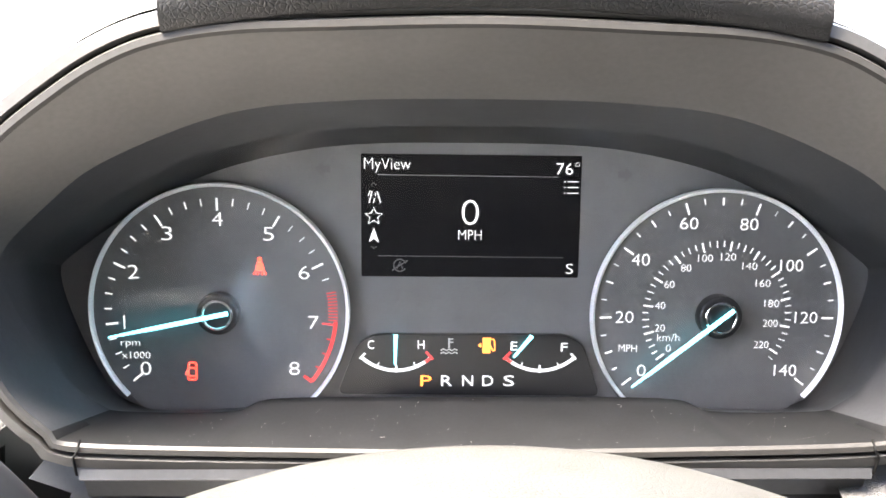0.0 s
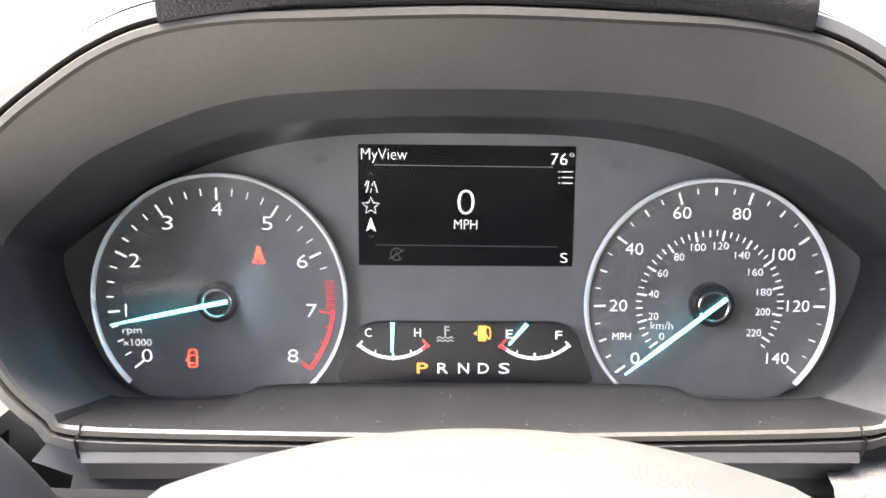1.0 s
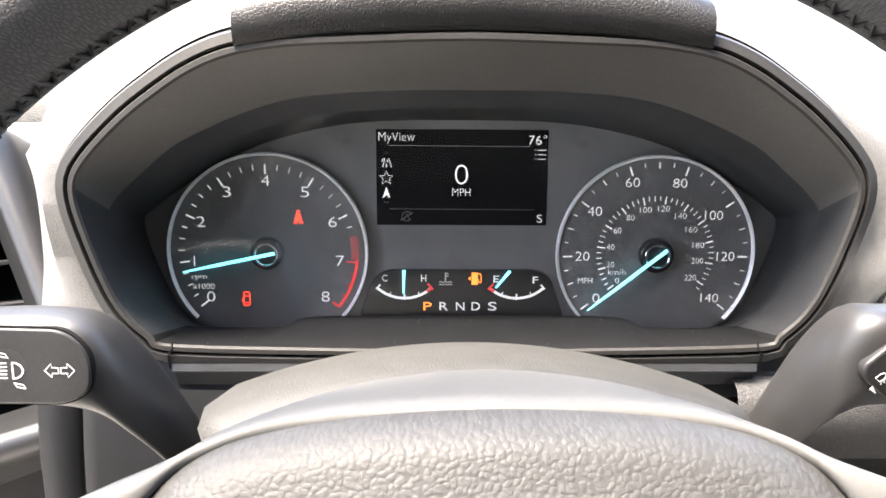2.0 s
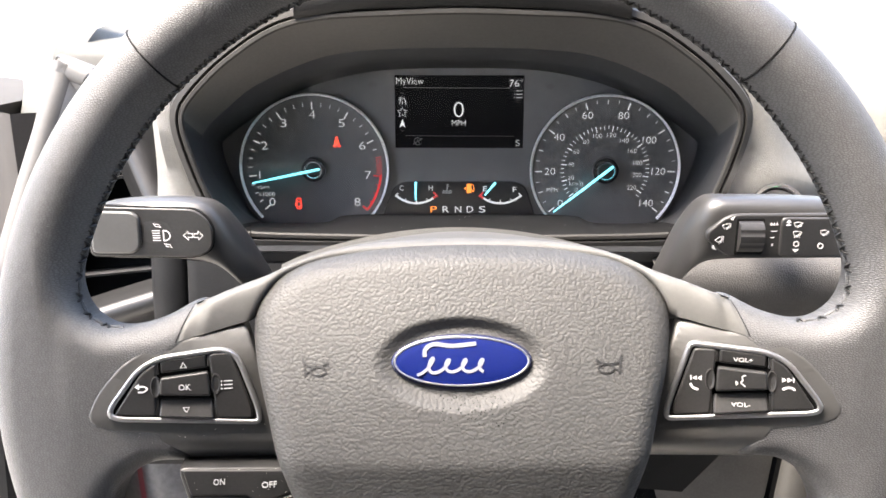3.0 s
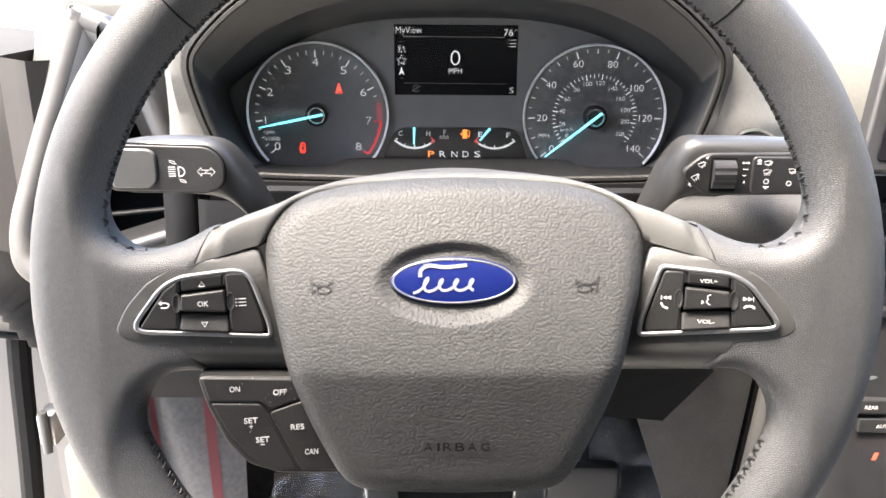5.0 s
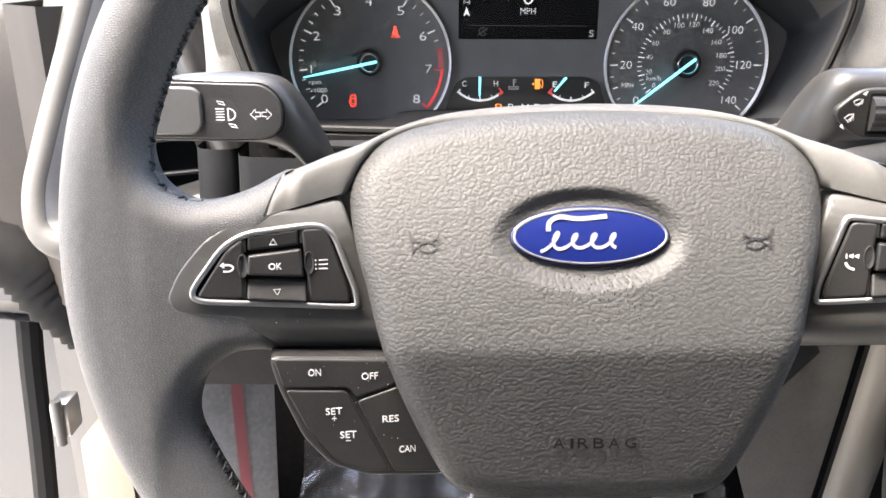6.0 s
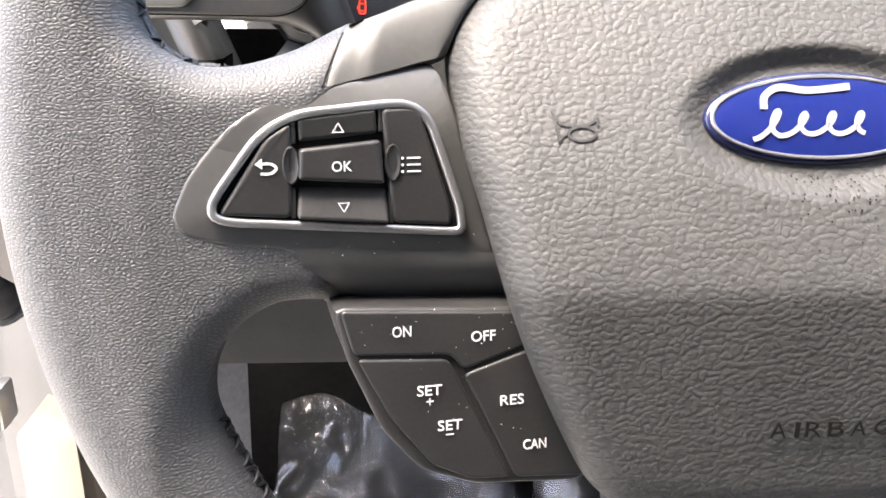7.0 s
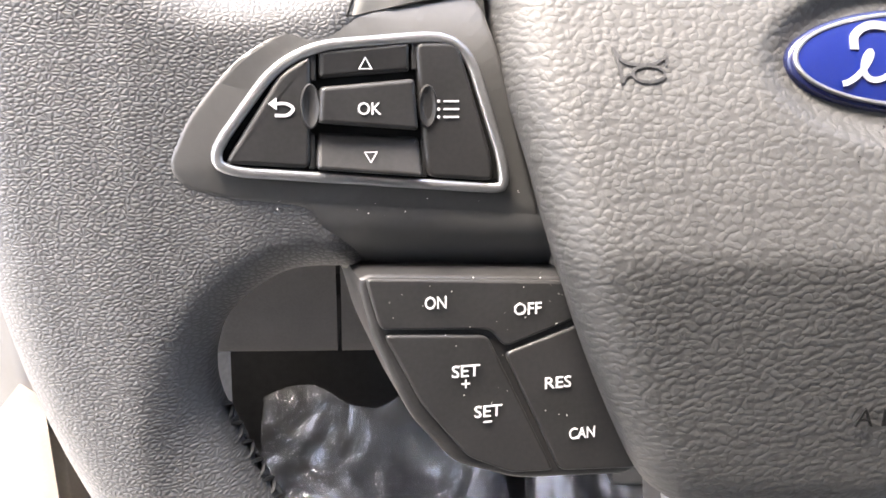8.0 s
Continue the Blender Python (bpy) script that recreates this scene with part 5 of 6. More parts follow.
def stalk_right():
    st = thing("wiper_stalk", BASE @ pose(0.0065, 0.0200, 0.0125), "black wiper stalk with ribbed thumbwheel and printed symbols", "stalk")
    bm = bmesh.new()
    rings = []
    for x, y, z, a, b in spline5(((0.098, 0.202, -0.108, 0.010, 0.011), (0.103, 0.192, -0.088, 0.011, 0.012), (0.108, 0.182, -0.068, 0.012, 0.013), (0.113, 0.171, -0.050, 0.013, 0.0155), (0.121, 0.163, -0.037, 0.013, 0.0170), (0.135, 0.160, -0.0345, 0.012, 0.0165),
                          (0.170, 0.160, -0.0345, 0.012, 0.0160), (0.186, 0.161, -0.035, 0.011, 0.015), (0.196, 0.163, -0.036, 0.009, 0.012), (0.200, 0.164, -0.036, 0.005, 0.007))):
        rings.append([(x, y + a * math.copysign(abs(math.cos(t)) ** 0.6, math.cos(t)), z + b * math.copysign(abs(math.sin(t)) ** 0.6, math.sin(t))) for t in [2 * math.pi * k / 36 for k in range(36)]])
    loft(bm, rings, True, True, True)
    part("stalk_arm", bm, STALK, st, "satin grey stalk arm", angle=60)
    m = Matrix(((1, 0, 0, 0), (0, 0, -1, 0.1486), (0, 1, 0, 0), (0, 0, 0, 1)))
    o = rounded([(0.1940, -0.0480), (0.1320, -0.0485), (0.1200, -0.0390), (0.1195, -0.0345), (0.1300, -0.0250), (0.1940, -0.0245)], [0.004, 0.006, 0.003, 0.003, 0.006, 0.004])
    plate = part("stalk_face", slab(o, -0.002, 0.0022, 0.0012, 3), BUTTON, st, "black printed stalk face", m=m)
    part("raised_pad", slab(rounded([(0.1562, -0.0470), (0.191, -0.0470), (0.191, -0.0265), (0.1562, -0.0265)], 0.003), 0.0016, 0.0034, 0.001, 3), BLACK, plate)
    part("wheel_well", slab(rounded([(0.1338, -0.0462), (0.1482, -0.0462), (0.1480, -0.0270), (0.1340, -0.0270)], 0.0012), 0.001, 0.0025, 0.0002, 1), GAP, plate)
    bm = bmesh.new()
    prof = []
    for k in range(25):
        a = radians(-80 + 160 * k / 24)
        r = 0.0096 - (0.0005 if k % 6 in (2, 3) else 0)
        prof.append((r * math.sin(a), r * math.cos(a) - 0.0035))
    loft(bm, [[(x, -0.0366 + p[0], p[1] + 0.0015) for p in prof] for x in (0.1350, 0.1353, 0.1469, 0.1472)], False, True, True)
    part("thumbwheel", bm, BUTTON, plate, "ribbed dark grey thumbwheel", angle=30)
    bm = bmesh.new()
    w = 0.0022

    def blade(x, y, k, turn=0.0, wash=False):
        c, s2 = math.cos(radians(turn)), math.sin(radians(turn))
        R = lambda a, b: (x + k * (a * c - b * s2), y + k * (a * s2 + b * c))
        ribbon(bm, [R(-2.6, 1.2), R(0, 1.8), R(2.6, 1.2), R(1.6, -1.0), R(0, -0.6), R(-1.6, -1.0)], 0.0003, w, closed=True)
        ribbon(bm, [R(-0.4, -1.8), R(1.8, 0.8)], 0.0003, w)
        if wash:
            for d in (-1.2, 0, 1.2):
                ribbon(bm, [R(d, -1.4), R(d * 1.3, -2.2)], 0.0003, w)

    blade(0.1292, -0.0315, 0.00085, 12)
    blade(0.1262, -0.0385, 0.00085, 25, True)
    fill(bm, [(0.1305, -0.0275), (0.1328, -0.0262), (0.1320, -0.0284)], w)
    fill(bm, [(0.1222, -0.0425), (0.1245, -0.0440), (0.1232, -0.0412)], w)
    for y, n in ((-0.0300, 3), (-0.0338, 0), (-0.0372, -1), (-0.0408, 1)):
        if n > 0:
            for k in range(n):
                cx = 0.1530 + 0.0014 * (k - (n - 1) / 2)
                fill(bm, [(cx - 0.0006, y - 0.0007), (cx + 0.0006, y - 0.0007), (cx, y + 0.0008)], w)
        else:
            ribbon(bm, [(0.1516, y), (0.1546 + 0.001 * n, y)], 0.0004, w)
    w = 0.0034
    blade(0.1646, -0.0302, 0.00085)
    blade(0.1646, -0.0350, 0.00085, 0, True)
    ribbon(bm, circle(0.1646, -0.0402, 0.0013, n=14), 0.0004, w, closed=True)
    fill(bm, [(0.1628, -0.0430), (0.1664, -0.0430), (0.1646, -0.0446)], w)
    for dy in (0, 0.0016):
        fill(bm, [(0.1584, -0.0306 + dy), (0.1612, -0.0306 + dy), (0.1598, -0.0292 + dy)], w)
    blade(0.1782, -0.0345, 0.00085, -8)
    ribbon(bm, circle(0.1770, -0.0412, 0.0013, n=14), 0.0004, w, closed=True)
    part("symbol", bm, WHITE_INK, plate)
    return st


stalk_left()
stalk_right()

# ---------------------------------------------------------------- start button
start = thing("start_button", BASE @ pose(0.1945, 0.2540, -0.0305, 68, 0, -8), "round dark start button with chrome ring and green light", "push button")
bm = bmesh.new()
loft(bm, [[(r * math.cos(a), r * math.sin(a), z) for a in [2 * math.pi * k / 48 for k in range(48)]] for r, z in ((0.0168, -0.012), (0.0168, 0.002), (0.0160, 0.0040), (0.0142, 0.0042), (0.0132, 0.0025), (0.0132, -0.004))])
part("button_ring", bm, CHROME, start, "bright silver ring", angle=60)
part("button_cap", slab(circle(0, 0, 0.0130, n=40), -0.01, 0.0022, 0.001, 3), BLACK, start)
bm = bmesh.new()
fill(bm, circle(0, 0.0085, 0.0011, n=10), 0.0023)
part("status_light", bm, GREEN_LED, start, "small lit green light")
letters("ENGINE", 0.0026, WHITE_INK, start, (0, 0.0030, 0.0022), width=0.0130, bold=-0.01)


# ---------------------------------------------------------------- side air vent
vent = thing("air_vent", BASE, "side air vent with dark slats and pale satin surround", "air vent")
SL = math.hypot(1, 0.39)
mv = Matrix(((1, 0, 0, 0), (0, 0.39 / SL, -1 / SL, 0.353), (0, 1 / SL, 0.39 / SL, 0), (0, 0, 0, 1)))
outer = resample(rounded([(-0.296, 0.066), (-0.254, 0.050), (-0.188, -0.092), (-0.190, -0.118), (-0.255, -0.138), (-0.312, -0.158), (-0.334, -0.142), (-0.338, -0.110), (-0.324, -0.045)], [0.008, 0.014, 0.02, 0.02, 0.04, 0.02, 0.02, 0.03, 0.06], 7), 140)
pale_side = [p.x < -0.268 + 0.12 * (0.05 - p.y) and (p.x < -0.292 or p.y > -0.09) for p in outer]
first = next(i for i in range(140) if pale_side[i] and not pale_side[i - 1])
outer = outer[first:] + outer[:first]
count = sum(pale_side)
for name, span, mats in (("vent_band", slice(0, count + 1), (PALE, SUNLIT_EDGE)), ("vent_surround", slice(count, 141), (BLACK, RUBBER))):
    wide = 0.004 if mats[0] is PALE else 0.0
    for prof, mat, label, word in ((((-0.004, -0.12), (-0.001, -0.012), (0.001, 0.000), (0.005, 0.006), (0.011 + wide, 0.007), (0.0145 + wide, 0.003)), mats[0], "satin vent surround", name),
                                   (((0.0140 + wide, 0.0034), (0.0165 + wide, 0.0005), (0.0260 + wide, -0.012), (0.0265 + wide, -0.06)), mats[1], "inner vent edge", "vent_inner")):
        bm = bmesh.new()
        rings = [[(p.x, p.y, w) for p in inset(outer, d)] for d, w in prof]
        loft(bm, [(r + r[:1])[span] for r in rings], False)
        part(word, bm, mat, vent, ("pale " if mats[0] is PALE else "dark ") + label, m=mv, angle=60)
part("vent_well", slab(inset(outer, 0.020), -0.085, -0.060, 0.0005, 1), GAP, vent, m=mv)
o4 = inset(outer, 0.0262)
for k in range(8):
    v = 0.020 - 0.0245 * k
    xs = [p.x for p in o4 if abs(p.y - v) < 0.008]
    if len(xs) < 2:
        continue
    bm = bmesh.new()
    x0, x1 = min(xs), max(xs)
    sec = [(v + 0.006, -0.052), (v + 0.008, -0.052), (v + 0.0014, -0.018), (v, -0.0165), (v - 0.0014, -0.018)]
    loft(bm, [[(x, q[0] + (x - x0) * 0.10, q[1]) for q in sec] for x in (x0 - 0.003, x1 + 0.003)], True, True, True)
    part("slat", bm, BLACK, vent, m=mv)


# dust on the sill under the dials
rng = random.Random(3)
low_i = [i for i, p in enumerate(R_lip) if p[2] < -0.045 and abs(p[0]) < 0.13]
bm = bmesh.new()
for k in range(240):
    i = rng.choice(low_i[:-1])
    q = Vector(R_mid[i]).lerp(Vector(R_lip[i]), rng.uniform(0.05, 0.95)) + Vector((rng.uniform(-0.001, 0.001), 0, 0.00015))
    r = rng.uniform(0.00005, 0.00017)
    f = bm.faces.new([bm.verts.new(q + Vector((r * math.cos(c), r * math.sin(c), 0))) for c in (0.3, 1.7, 2.9, 4.4)])
part("dust", bm, DUST, binnacle, "pale dust specks on the sill")


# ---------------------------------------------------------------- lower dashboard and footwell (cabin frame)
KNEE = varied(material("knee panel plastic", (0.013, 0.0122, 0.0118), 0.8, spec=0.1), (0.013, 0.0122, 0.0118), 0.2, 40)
knee = thing("knee_panel", BASE, "grey moulded lower dashboard knee panel", "dashboard panel", kind="structure")


def panel_rows(xs, prof, bow=0.0):
    mid, half = (xs[0] + xs[-1]) / 2, (xs[-1] - xs[0]) / 2
    n = 12
    return [[(x, y + bow * ((x - mid) / half) ** 2, z) for y, z in prof] for x in [xs[0] + (xs[-1] - xs[0]) * k / n for k in range(n + 1)]]


for name, xs, prof in (("knee_skin", (-0.345, -0.136), ((0.39, -0.09), (0.385, -0.14), (0.398, -0.21), (0.412, -0.262), (0.414, -0.270), (0.416, -0.294), (0.420, -0.303), (0.432, -0.306), (0.52, -0.306))),
                       ("knee_skin", (-0.133, 0.060), ((0.39, -0.09), (0.385, -0.14), (0.398, -0.21), (0.412, -0.262), (0.414, -0.270), (0.416, -0.294), (0.420, -0.303), (0.432, -0.306), (0.52, -0.306))),
                       ("bolster_skin", (0.063, 0.2475), ((0.36, -0.08), (0.33, -0.12), (0.335, -0.20), (0.350, -0.28), (0.375, -0.40), (0.40, -0.50), (0.50, -0.52)))):
    bm = bmesh.new()
    loft(bm, panel_rows(xs, prof), False)
    if name == "bolster_skin":
        for v in bm.verts:
            x0 = 0.128 + 0.36 * max(0.0, -0.20 - v.co.z)
            v.co.x = x0 + (v.co.x - 0.063) * (0.2475 - x0) / (0.2475 - 0.063)
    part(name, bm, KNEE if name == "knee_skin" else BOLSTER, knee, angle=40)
bm = bmesh.new()
loft(bm, panel_rows((0.2465, 0.2515), ((0.345, -0.08), (0.318, -0.12), (0.325, -0.20), (0.340, -0.28), (0.365, -0.40), (0.39, -0.50))), False)
part("bolster_gap", bm, GAP, knee)
bm = bmesh.new()
rows = []
for x, d in ((0.245, 0.008), (0.2465, 0.0), (0.255, -0.004), (0.270, -0.002), (0.285, 0.010), (0.300, 0.04)):
    rows.append([(x + 0.005, y + d, z) for y, z in ((0.34, -0.085), (0.312, -0.12), (0.318, -0.20), (0.333, -0.28), (0.358, -0.40), (0.383, -0.50))])
loft(bm, rows, False)
part("console_edge", bm, PALE, knee, "pale grey console edge trim", angle=60)

# lower column cover
bm = bmesh.new()
loft(bm, [[(0.02, 0.265, -0.150), (0.112, 0.270, -0.150), (0.175, 0.285, -0.172), (0.199, 0.295, -0.208), (0.165, 0.300, -0.254), (0.112, 0.296, -0.247), (0.02, 0.29, -0.240)], [(0.02, 0.36, -0.13), (0.13, 0.36, -0.13), (0.20, 0.365, -0.16), (0.212, 0.365, -0.205), (0.175, 0.37, -0.262), (0.125, 0.37, -0.258), (0.02, 0.37, -0.252)]], True, True, True)
part("column_cover", bm, GAP, shroud, smooth=False)

# dashboard top, to the windscreen
bm = bmesh.new()
rows = []
for k in range(25):
    x = -0.310 + 1.36 * k / 24
    side = min(1.0, max(0.0, (abs(x - 0.0) - 0.17) / 0.10))
    if x < -0.17:
        rows.append([(x, 0.398, 0.045), (x, 0.400, 0.055), (x, 0.405, 0.062), (x, 0.43, 0.068), (x, 0.56, 0.085), (x - 0.03, 0.75, 0.125), (x - 0.08, 1.00, 0.19)])
    else:
        rows.append([(x, 0.335 + 0.03 * (1 - side), -0.005 - 0.09 * side), (x, 0.335 + 0.03 * (1 - side), -0.005 - 0.03 * side + 0.055 * (1 - side)), (x, 0.360, 0.035 + 0.03 * (1 - side) - 0.02 * side), (x, 0.42, 0.062 - 0.015 * side), (x, 0.56, 0.085), (x, 0.75, 0.125), (x, 1.00, 0.19)])
loft(bm, rows, False)
part("dash_top", bm, DASH_TOP, binnacle, "sunlit grained dashboard top", angle=60)

bm = bmesh.new()
left = [(-0.400, 0.60, 0.100), (-0.407, 0.56, 0.075), (-0.412, 0.55, 0.050), (-0.410, 0.545, 0.019), (-0.419, 0.545, -0.012)]
right = [(-0.270, 0.44, 0.095), (-0.285, 0.425, 0.075), (-0.300, 0.410, 0.050), (-0.318, 0.400, 0.010), (-0.335, 0.400, -0.030)]
loft(bm, [[tuple(Vector(p) + Vector((0.01, 0.10, -0.01))) for p in left], left] + [[tuple(Vector(p).lerp(Vector(q), k / 5) + Vector((0, -0.012 * math.sin(math.pi * k / 5), 0))) for p, q in zip(left, right)] for k in range(1, 6)], False)
part("dash_corner", bm, DASH_TOP, binnacle, "sunlit grained dashboard corner", angle=70)

# grained lower dash beside the column
bm = bmesh.new()
rows = []
for k in range(21):
    x = 0.128 + 0.140 * k / 20
    rows.append([(x, y, z - 0.05 * max(0.0, 0.150 - x)) for y, z in ((0.310, -0.062), (0.290, -0.066), (0.278, -0.072), (0.274, -0.081), (0.275, -0.092), (0.283, -0.106), (0.300, -0.118), (0.350, -0.132))])
loft(bm, rows, False)
part("lower_dash", bm, LOWER_DASH, binnacle, "grained grey lower dash beside the column", angle=70)

# ---------------------------------------------------------------- centre stack
stack = thing("centre_stack", BASE, "black centre stack with vents, climate buttons and silver strips", "centre console")
bm = bmesh.new()
rows = []
for x, d in ((0.282, 0.06), (0.284, 0.012), (0.290, 0.002), (0.31, 0.0), (0.40, -0.006), (0.50, 0.0), (0.52, 0.01), (0.53, 0.06)):
    rows.append([(x, y + d, z) for y, z in ((0.36, -0.030), (0.315, -0.045), (0.305, -0.10), (0.298, -0.18), (0.290, -0.26), (0.275, -0.34), (0.25, -0.42), (0.20, -0.48))])
loft(bm, rows, False)
part("stack_body", bm, BLACK, stack, angle=60)
ms = Matrix(((1, 0, 0, 0), (0, 0, -1, 0.300), (0, 1, 0, 0), (0, 0, 0, 1)))
for z, h in ((-0.053, 0.0025), (-0.212, 0.004), (-0.258, 0.0022)):
    part("silver_strip", slab(rounded([(0.268, z - h / 2), (0.52, z - h / 2), (0.52, z + h / 2), (0.268, z + h / 2)], 0.001, 2), -0.03, 0.006, 0.001), SILVER, stack, "thin satin silver strip", m=ms)
for k in range(5):
    z = -0.078 - 0.027 * k
    part("vent_slat", slab(rounded([(0.272, z - 0.004), (0.39, z - 0.004), (0.39, z + 0.004), (0.272, z + 0.004)], 0.002, 2), -0.03, 0.006 if k % 2 else 0.003, 0.002), BUTTON, stack, m=ms)
for x, z, wd, word in ((0.319, -0.2330, 0.024, "REAR"), (0.349, -0.2330, 0.024, ""), (0.331, -0.2490, 0.040, "AUTO"), (0.316, -0.306, 0.030, ""), (0.351, -0.306, 0.030, "")):
    b = part("climate_button", slab(rounded([(x - wd / 2, z - 0.006), (x + wd / 2, z - 0.006), (x + wd / 2, z + 0.006), (x - wd / 2, z + 0.006)], 0.0015, 3), -0.01, 0.0135, 0.001), BUTTON, stack, m=ms)
    if word:
        letters(word, 0.0032, WHITE_INK, b, (x, z, 0.0135))
    else:
        bm = bmesh.new()
        ribbon(bm, circle(x - 0.006, z, 0.0028, n=16), 0.0006, 0.0135, closed=True)
        part("symbol", bm, DIM_INK, b)
bm = bmesh.new()
for k, x in enumerate((0.312, 0.330, 0.336)):
    fill(bm, [(x + 0.008, -0.272), (x + 0.011, -0.272), (x + 0.0125, -0.266), (x + 0.0095, -0.266)], 0.024)
part("red_readout", bm, LIT_RED, stack, "small red lit readout", m=ms)
# the tablet display standing on the stack
tab = thing("touchscreen", BASE @ pose(0.402, 0.290, 0.025, 76, 0, 0), "dark glossy touchscreen standing on the centre stack", "display")
part("screen_body", slab(rounded([(-0.130, -0.075), (0.115, -0.075), (0.130, 0.075), (-0.098, 0.075)], 0.010), -0.014, 0.0, 0.003), BLACK, tab)
part("screen_glass", slab(rounded([(-0.118, -0.066), (0.108, -0.066), (0.121, 0.067), (-0.088, 0.067)], 0.004), -0.001, 0.0012, 0.0004), SCREEN, tab)
part("mount", box_bm(-0.066, -0.024, -0.085, -0.012, -0.175, -0.118, 0.012, 4), PALE, tab, "grey rounded mount behind the screen")

# ---------------------------------------------------------------- pedals, floor and clear protective film
pedal = thing("brake_pedal", BASE, "black brake pedal on a steel arm", "pedal")
bm = bmesh.new()
tube(bm, [(0.150, 0.62, -0.25), (0.150, 0.60, -0.36), (0.145, 0.545, -0.45)], 0.010, 10)
part("pedal_arm", bm, BLACK, pedal)
part("pedal_pad", box_bm(0.105, 0.185, 0.52, 0.54, -0.50, -0.44, 0.006), BLACK, pedal)


def crumpled(name, x0, x1, y0, y1, base, amp, seed, label, m):
    """A loose sheet of film, folded and creased."""
    n = 72
    bm = bmesh.new()
    rows = []
    for i in range(n):
        row = []
        for j in range(n):
            x, y = x0 + (x1 - x0) * i / (n - 1), y0 + (y1 - y0) * j / (n - 1)
            # ragged edges
            e, f = 2 * j / (n - 1) - 1, 2 * i / (n - 1) - 1
            y += 0.022 * e ** 5 * noise.noise(Vector((x * 16, seed, 0.4)))
            x += 0.018 * f ** 5 * noise.noise(Vector((seed, y * 16, 0.8)))
            p = Vector((x * 9 + seed, y * 9, seed * 3.7))
            ridge = 1 - abs(noise.noise(p * 1.0)) * 2
            fold = 1 - abs(noise.noise(p * 2.3 + Vector((3, 1, 0)))) * 2
            row.append((x, y, base + amp * (0.6 * ridge + 0.35 * fold + 0.24 * (1 - abs(noise.noise(p * 4.5)) * 2))))
        rows.append(row)
    loft(bm, rows, False)
    t = thing(name, m, label, "plastic film")
    part("film_sheet", bm, FILM, t, angle=45)
    return t


FLOOR = BASE @ pose(0, 0.62, -0.50, 17 + 22, 0, 0)
crumpled("plastic_film", -0.225, 0.02, -0.30, 0.03, 0.000, 0.030, 1.0, "crumpled clear protective film on the floor", FLOOR)
crumpled("plastic_film", 0.03, 0.24, -0.24, 0.16, 0.035, 0.028, 7.0, "crumpled clear protective film over the pedals", FLOOR)
# a smooth sheet of the film hanging down the side of the footwell, with red lines
sheet = thing("plastic_film", BASE, "smooth translucent protective film hanging beside the footwell", "plastic film")


def hang(q, z):
    """Across (0 to 1) and height to a place on the hanging sheet."""
    x = -0.345 + 0.117 * q
    return (x, 0.500 + 0.020 * math.sin(2.6 * q + 7 * z) + 0.06 * (0.5 - q) ** 2, z - 0.03 * q)


bm = bmesh.new()
loft(bm, [[hang(j / 14, -0.290 - 0.36 * k / 16) for j in range(15)] for k in range(17)], False)
part("film_sheet", bm, SHEET, sheet, angle=80)
for q0, q1 in ((0.24, 0.29), (0.70, 0.78)):
    bm = bmesh.new()
    loft(bm, [[tuple(Vector(hang(q + 0.10 * k / 16, -0.315 - 0.33 * k / 16)) + Vector((0, -0.002, 0))) for q in (q0, (q0 + q1) / 2, q1)] for k in range(17)], False)
    part("red_line", bm, RED_PAINT, sheet, "red line down the film", angle=80)
carpet = thing("floor", FLOOR, "dark carpeted footwell floor", "floor", kind="structure")
bm = bmesh.new()
loft(bm, [[(x, y, z) for y, z in ((-1.9, -0.30), (-0.55, -0.22), (-0.26, -0.005), (0.18, 0.0), (0.25, 0.06), (0.30, 0.28))] for x in (-0.40, -0.2, 0.1, 0.3, 1.1)], False)
part("carpet", bm, CARPET, carpet)

BODY = varied(material("body paint", (0.036, 0.035, 0.035), 0.4), (0.036, 0.035, 0.035), 0.08, 30, 0.4)
# ---------------------------------------------------------------- door opening at the driver's side (the door stands open)
pillar = thing("front_pillar", BASE, "grey painted front door pillar with hinge and dark trim", "car body", kind="structure")
bm = bmesh.new()
loft(bm, [[(x, y, z) for x, y in ((-0.338, 0.42), (-0.372, 0.50), (-0.410, 0.535), (-0.455, 0.545), (-0.475, 0.60), (-1.00, 0.64))] for z in (-0.245, -0.32, -0.42, -0.60)], False)
part("pillar_skin", bm, BODY, pillar, angle=60)
bm = bmesh.new()
loft(bm, [[(x, y, z) for x, y in ((-0.355, 0.46), (-0.37, 0.49), (-0.42, 0.505), (-0.60, 0.505))] for z in (-0.262, -0.270)], False, True, True)
part("dash_end_ledge", bm, TRIM, pillar)
bm = bmesh.new()
loft(bm, [[(x, y + back, z + (0.10 * (x + 0.43) * -1 if z > -0.02 else 0)) for x, y in ((-0.335, 0.46), (-0.38, 0.52), (-0.43, 0.545), (-0.445, 0.548), (-0.60, 0.555))] for z, back in ((0.006, 0.20), (-0.002, 0.006), (-0.010, 0.0), (-0.08, 0.0), (-0.16, 0.0), (-0.262, 0.0))], False)
part("pillar_trim", bm, PILLAR, pillar, "dark brown-grey pillar trim panel", angle=50)
bm = bmesh.new()
tube(bm, [(-0.444, 0.545, -0.004), (-0.437, 0.541, -0.030), (-0.430, 0.540, -0.060), (-0.427, 0.540, -0.12), (-0.430, 0.541, -0.26)], 0.003, 8)
part("trim_seam", bm, RUBBER, pillar)
bm = bmesh.new()
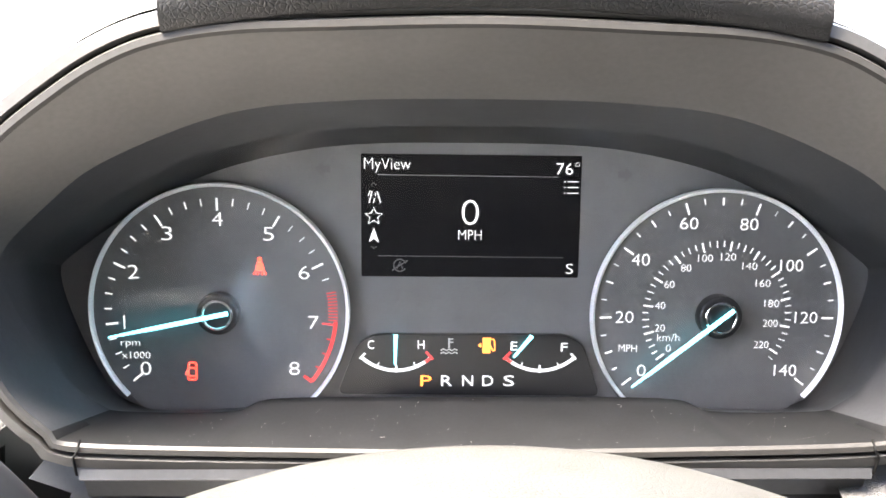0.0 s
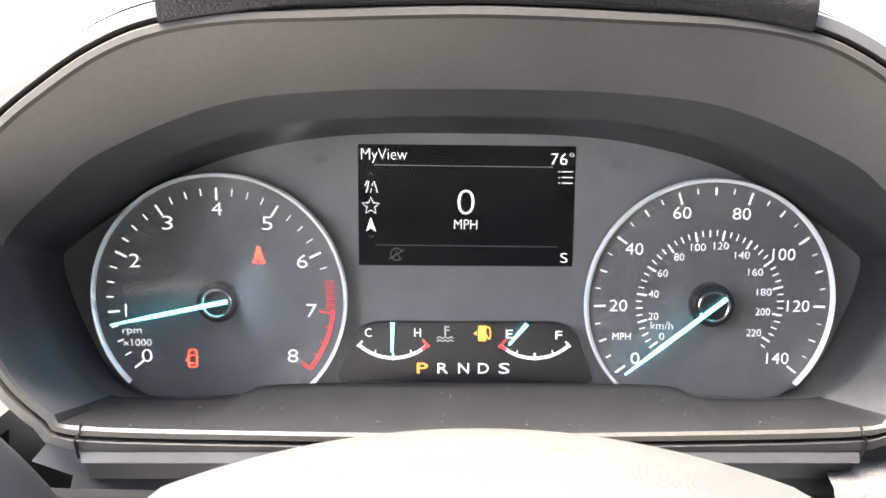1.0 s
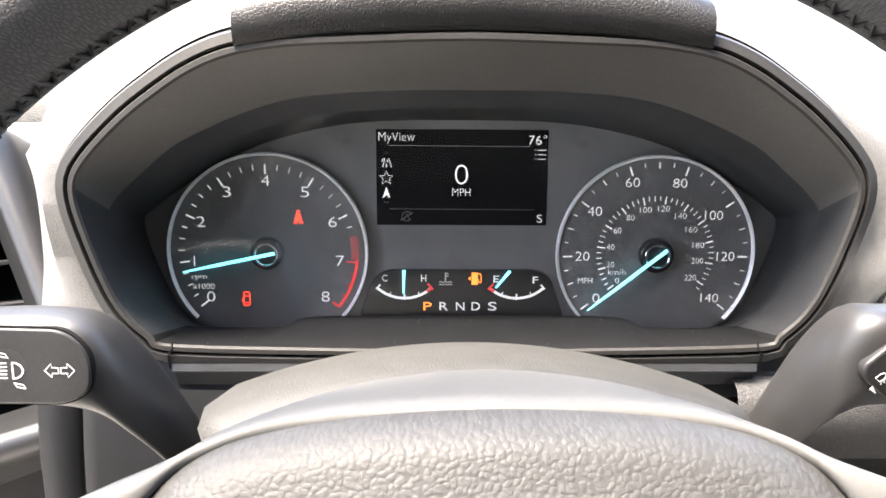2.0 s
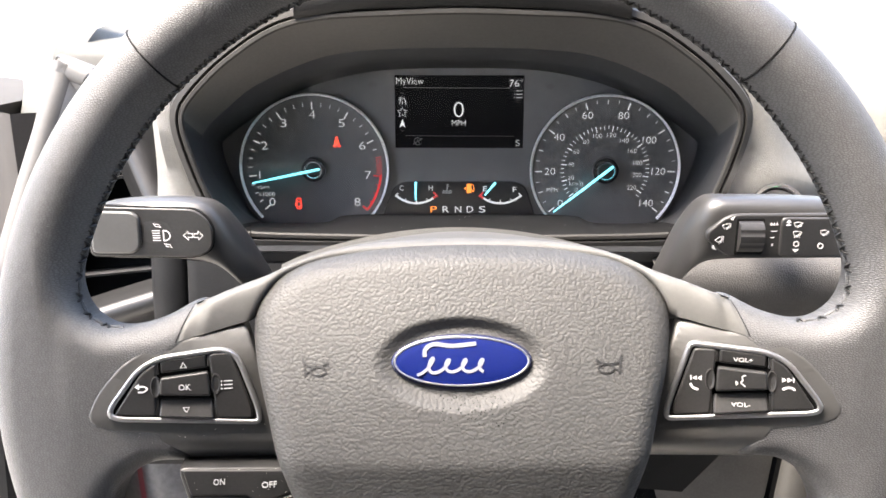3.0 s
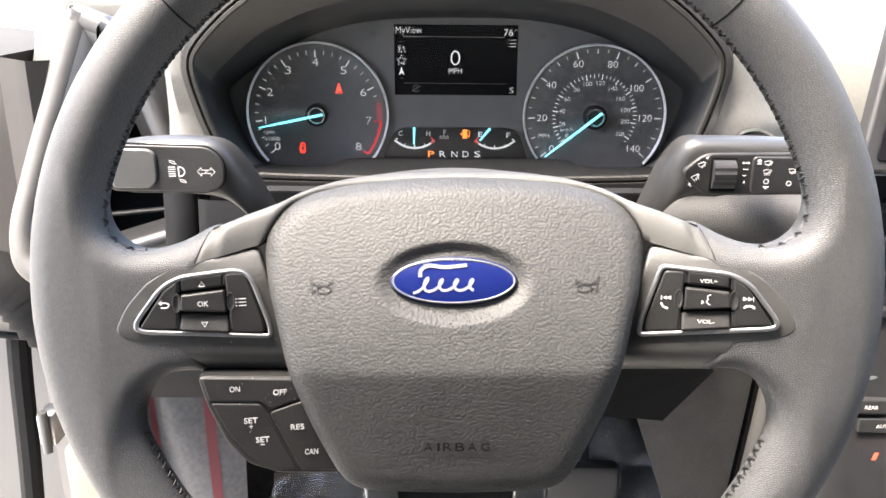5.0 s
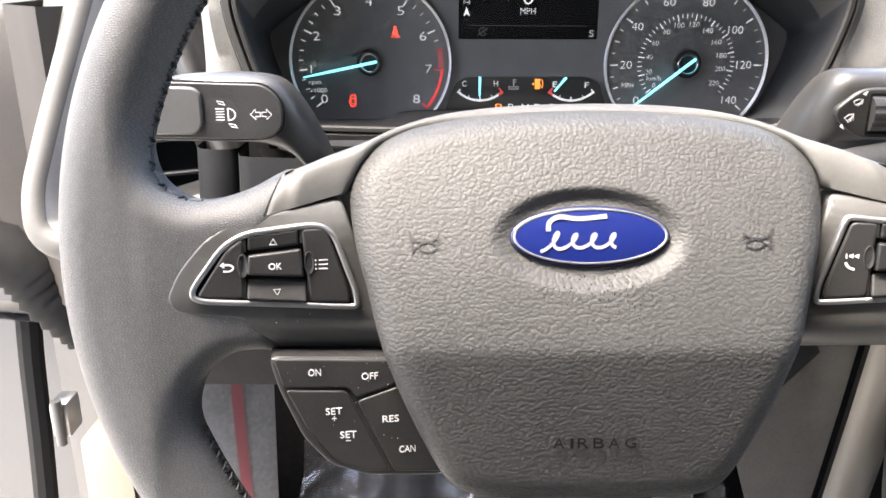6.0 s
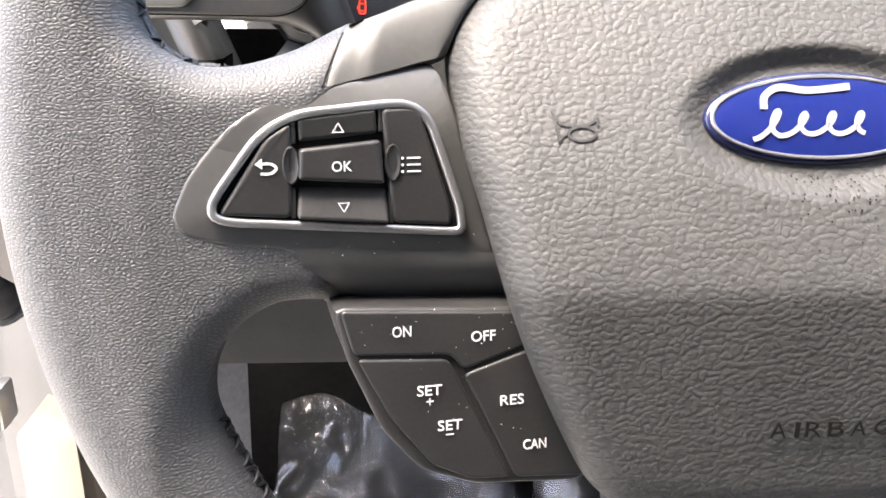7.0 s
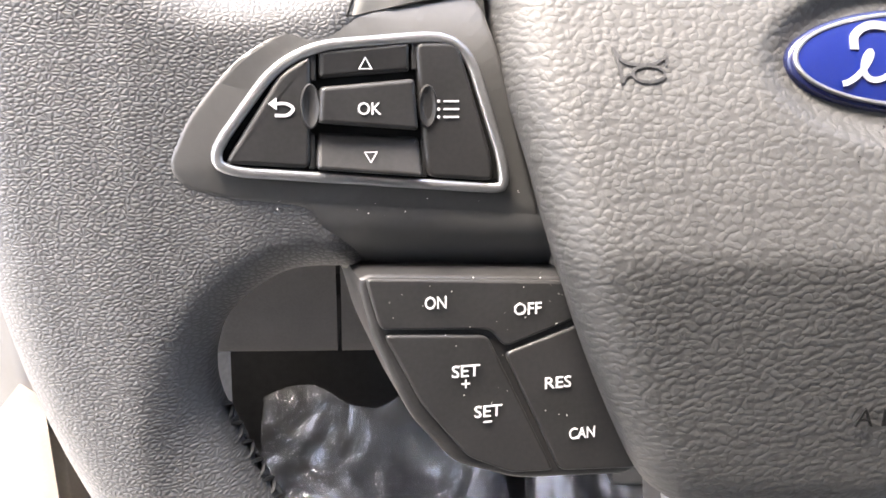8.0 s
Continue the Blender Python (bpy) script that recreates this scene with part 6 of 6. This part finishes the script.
tube(bm, spline([(-0.450, 0.50, -0.265), (-0.455, 0.50, -0.32), (-0.460, 0.50, -0.40), (-0.466, 0.50, -0.48), (-0.476, 0.50, -0.60)], 5, False), 0.012, 10)
part("door_seal", bm, RUBBER, pillar, "black rubber door seal")
bm = bmesh.new()
pts = spline([(-0.380, 0.475, -0.275), (-0.405, 0.465, -0.242), (-0.4355, 0.46, -0.202), (-0.52, 0.45, -0.150)], 9, False)
tube(bm, pts, [0.024 + 0.0035 * (k % 2) for k in range(len(pts))], 18)
part("wiring_boot", bm, RUBBER, pillar, "ribbed black wiring boot", angle=80)
hinge = part("door_hinge", box_bm(-0.443, -0.424, 0.49, 0.52, -0.402, -0.364, 0.004), SILVER, pillar, "bare metal door hinge")
bm = bmesh.new()
tube(bm, [(-0.432, 0.486, -0.406), (-0.432, 0.486, -0.358)], 0.005, 12)
part("hinge_pin", bm, TRIM, hinge)
# dash end beside the vent, up to the pillar
bm = bmesh.new()
loft(bm, [[(x, y, z) for x, y in ((-0.325, 0.44), (-0.36, 0.42), (-0.405, 0.46), (-0.41, 0.60))] for z in (0.01, -0.06, -0.14, -0.24)], False)
part("dash_end", bm, PILLAR, binnacle, "grey end of the dashboard", angle=60)
# the open door's inner edge outside
door = thing("car_door", BASE, "open driver's door with pale inner panel", "car door")
part("door_panel", box_bm(-1.25, -0.60, 0.62, 0.70, -0.75, -0.22, 0.02), GREY_PAINT, door)
part("door_sill_cap", box_bm(-1.25, -0.60, 0.60, 0.72, -0.22, -0.16, 0.015), TRIM, door)
part("sill_trim", box_bm(-0.4035, -0.345, 0.46, 0.60, -0.66, -0.386, 0.006), BEIGE, pillar, "beige sill trim")

# ---------------------------------------------------------------- unseen body shell round the camera (level)
shell = thing("car_body", Matrix(), "unseen car body shell with cloth roof lining and window openings", "car body", kind="structure")


def slab_box(name, x0, x1, y0, y1, z0, z1, mat, label=""):
    part(name, box_bm(x0, x1, y0, y1, z0, z1, 0.01), mat, shell, label)


# unseen roof, walls, posts and panes, sized to block and shape the light
slab_box("roof", -0.50, 1.15, -1.3, 0.02, 1.48, 1.52, CLOTH, "unseen cloth roof shaping the light")
slab_box("rear_wall", -0.50, 1.15, -1.14, -1.10, 0.30, 0.88, VISOR)
slab_box("rear_wall_right", 0.10, 1.15, -1.14, -1.10, 0.88, 1.38, VISOR)
slab_box("rear_wall_top", -0.50, 1.15, -1.14, -1.10, 1.38, 1.48, VISOR)
slab_box("side_wall_right", 1.11, 1.15, -1.14, 1.0, 0.25, 0.98, VISOR)
slab_box("side_rail_right", 1.11, 1.15, -1.14, 0.04, 1.38, 1.48, CLOTH)
slab_box("side_rail_left", -0.50, -0.46, -1.14, 0.04, 1.40, 1.48, CLOTH)
slab_box("light_block_right", 1.09, 1.13, -1.10, -0.35, 0.98, 1.40, VISOR)
slab_box("light_block_left", -0.50, -0.45, -0.70, -0.29, 0.25, 1.40, VISOR)
slab_box("rear_side_left", -0.50, -0.46, -1.14, -0.70, 0.25, 0.88, VISOR)
slab_box("bulkhead", -0.30, 1.15, 0.98, 1.02, 0.25, 0.95, VISOR)
# unseen wall, added to keep light from behind off the wheel
slab_box("rear_light_block", -0.28, 0.34, -0.70, -0.60, 0.30, 1.32, PILLAR, "unseen dark wall blocking light from behind")
rear_glass = part("rear_glass", box_bm(-0.46, 0.10, -1.128, -1.122, 0.87, 1.39), TINTED, shell, "unseen tinted pane dimming the rear light")
rear_glass.visible_shadow = False
side_glass = part("side_glass", box_bm(-0.484, -0.478, -1.10, -0.70, 0.87, 1.39), TINTED, shell, "unseen tinted pane dimming the side light")
side_glass.visible_shadow = False
for x0, x1 in ((-0.46, -0.50), (1.11, 1.15)):
    bm = bmesh.new()
    tube(bm, [((x0 + x1) / 2, 0.02, 1.47), ((x0 + x1) / 2, 0.50, 1.30), ((x0 + x1) / 2, 1.02, 0.97)], 0.045, 10)
    part("windscreen_post", bm, CLOTH, shell)

ground = thing("ground", Matrix(), "pale sunlit concrete ground outside the car", "ground", kind="structure")
bm = bmesh.new()
bmesh.ops.create_grid(bm, x_segments=8, y_segments=8, size=400)
CONCRETE = varied(material("concrete", (0.30, 0.29, 0.27), 0.8), (0.30, 0.29, 0.27), 0.15, 3)
part("ground_sheet", bm, CONCRETE, ground)
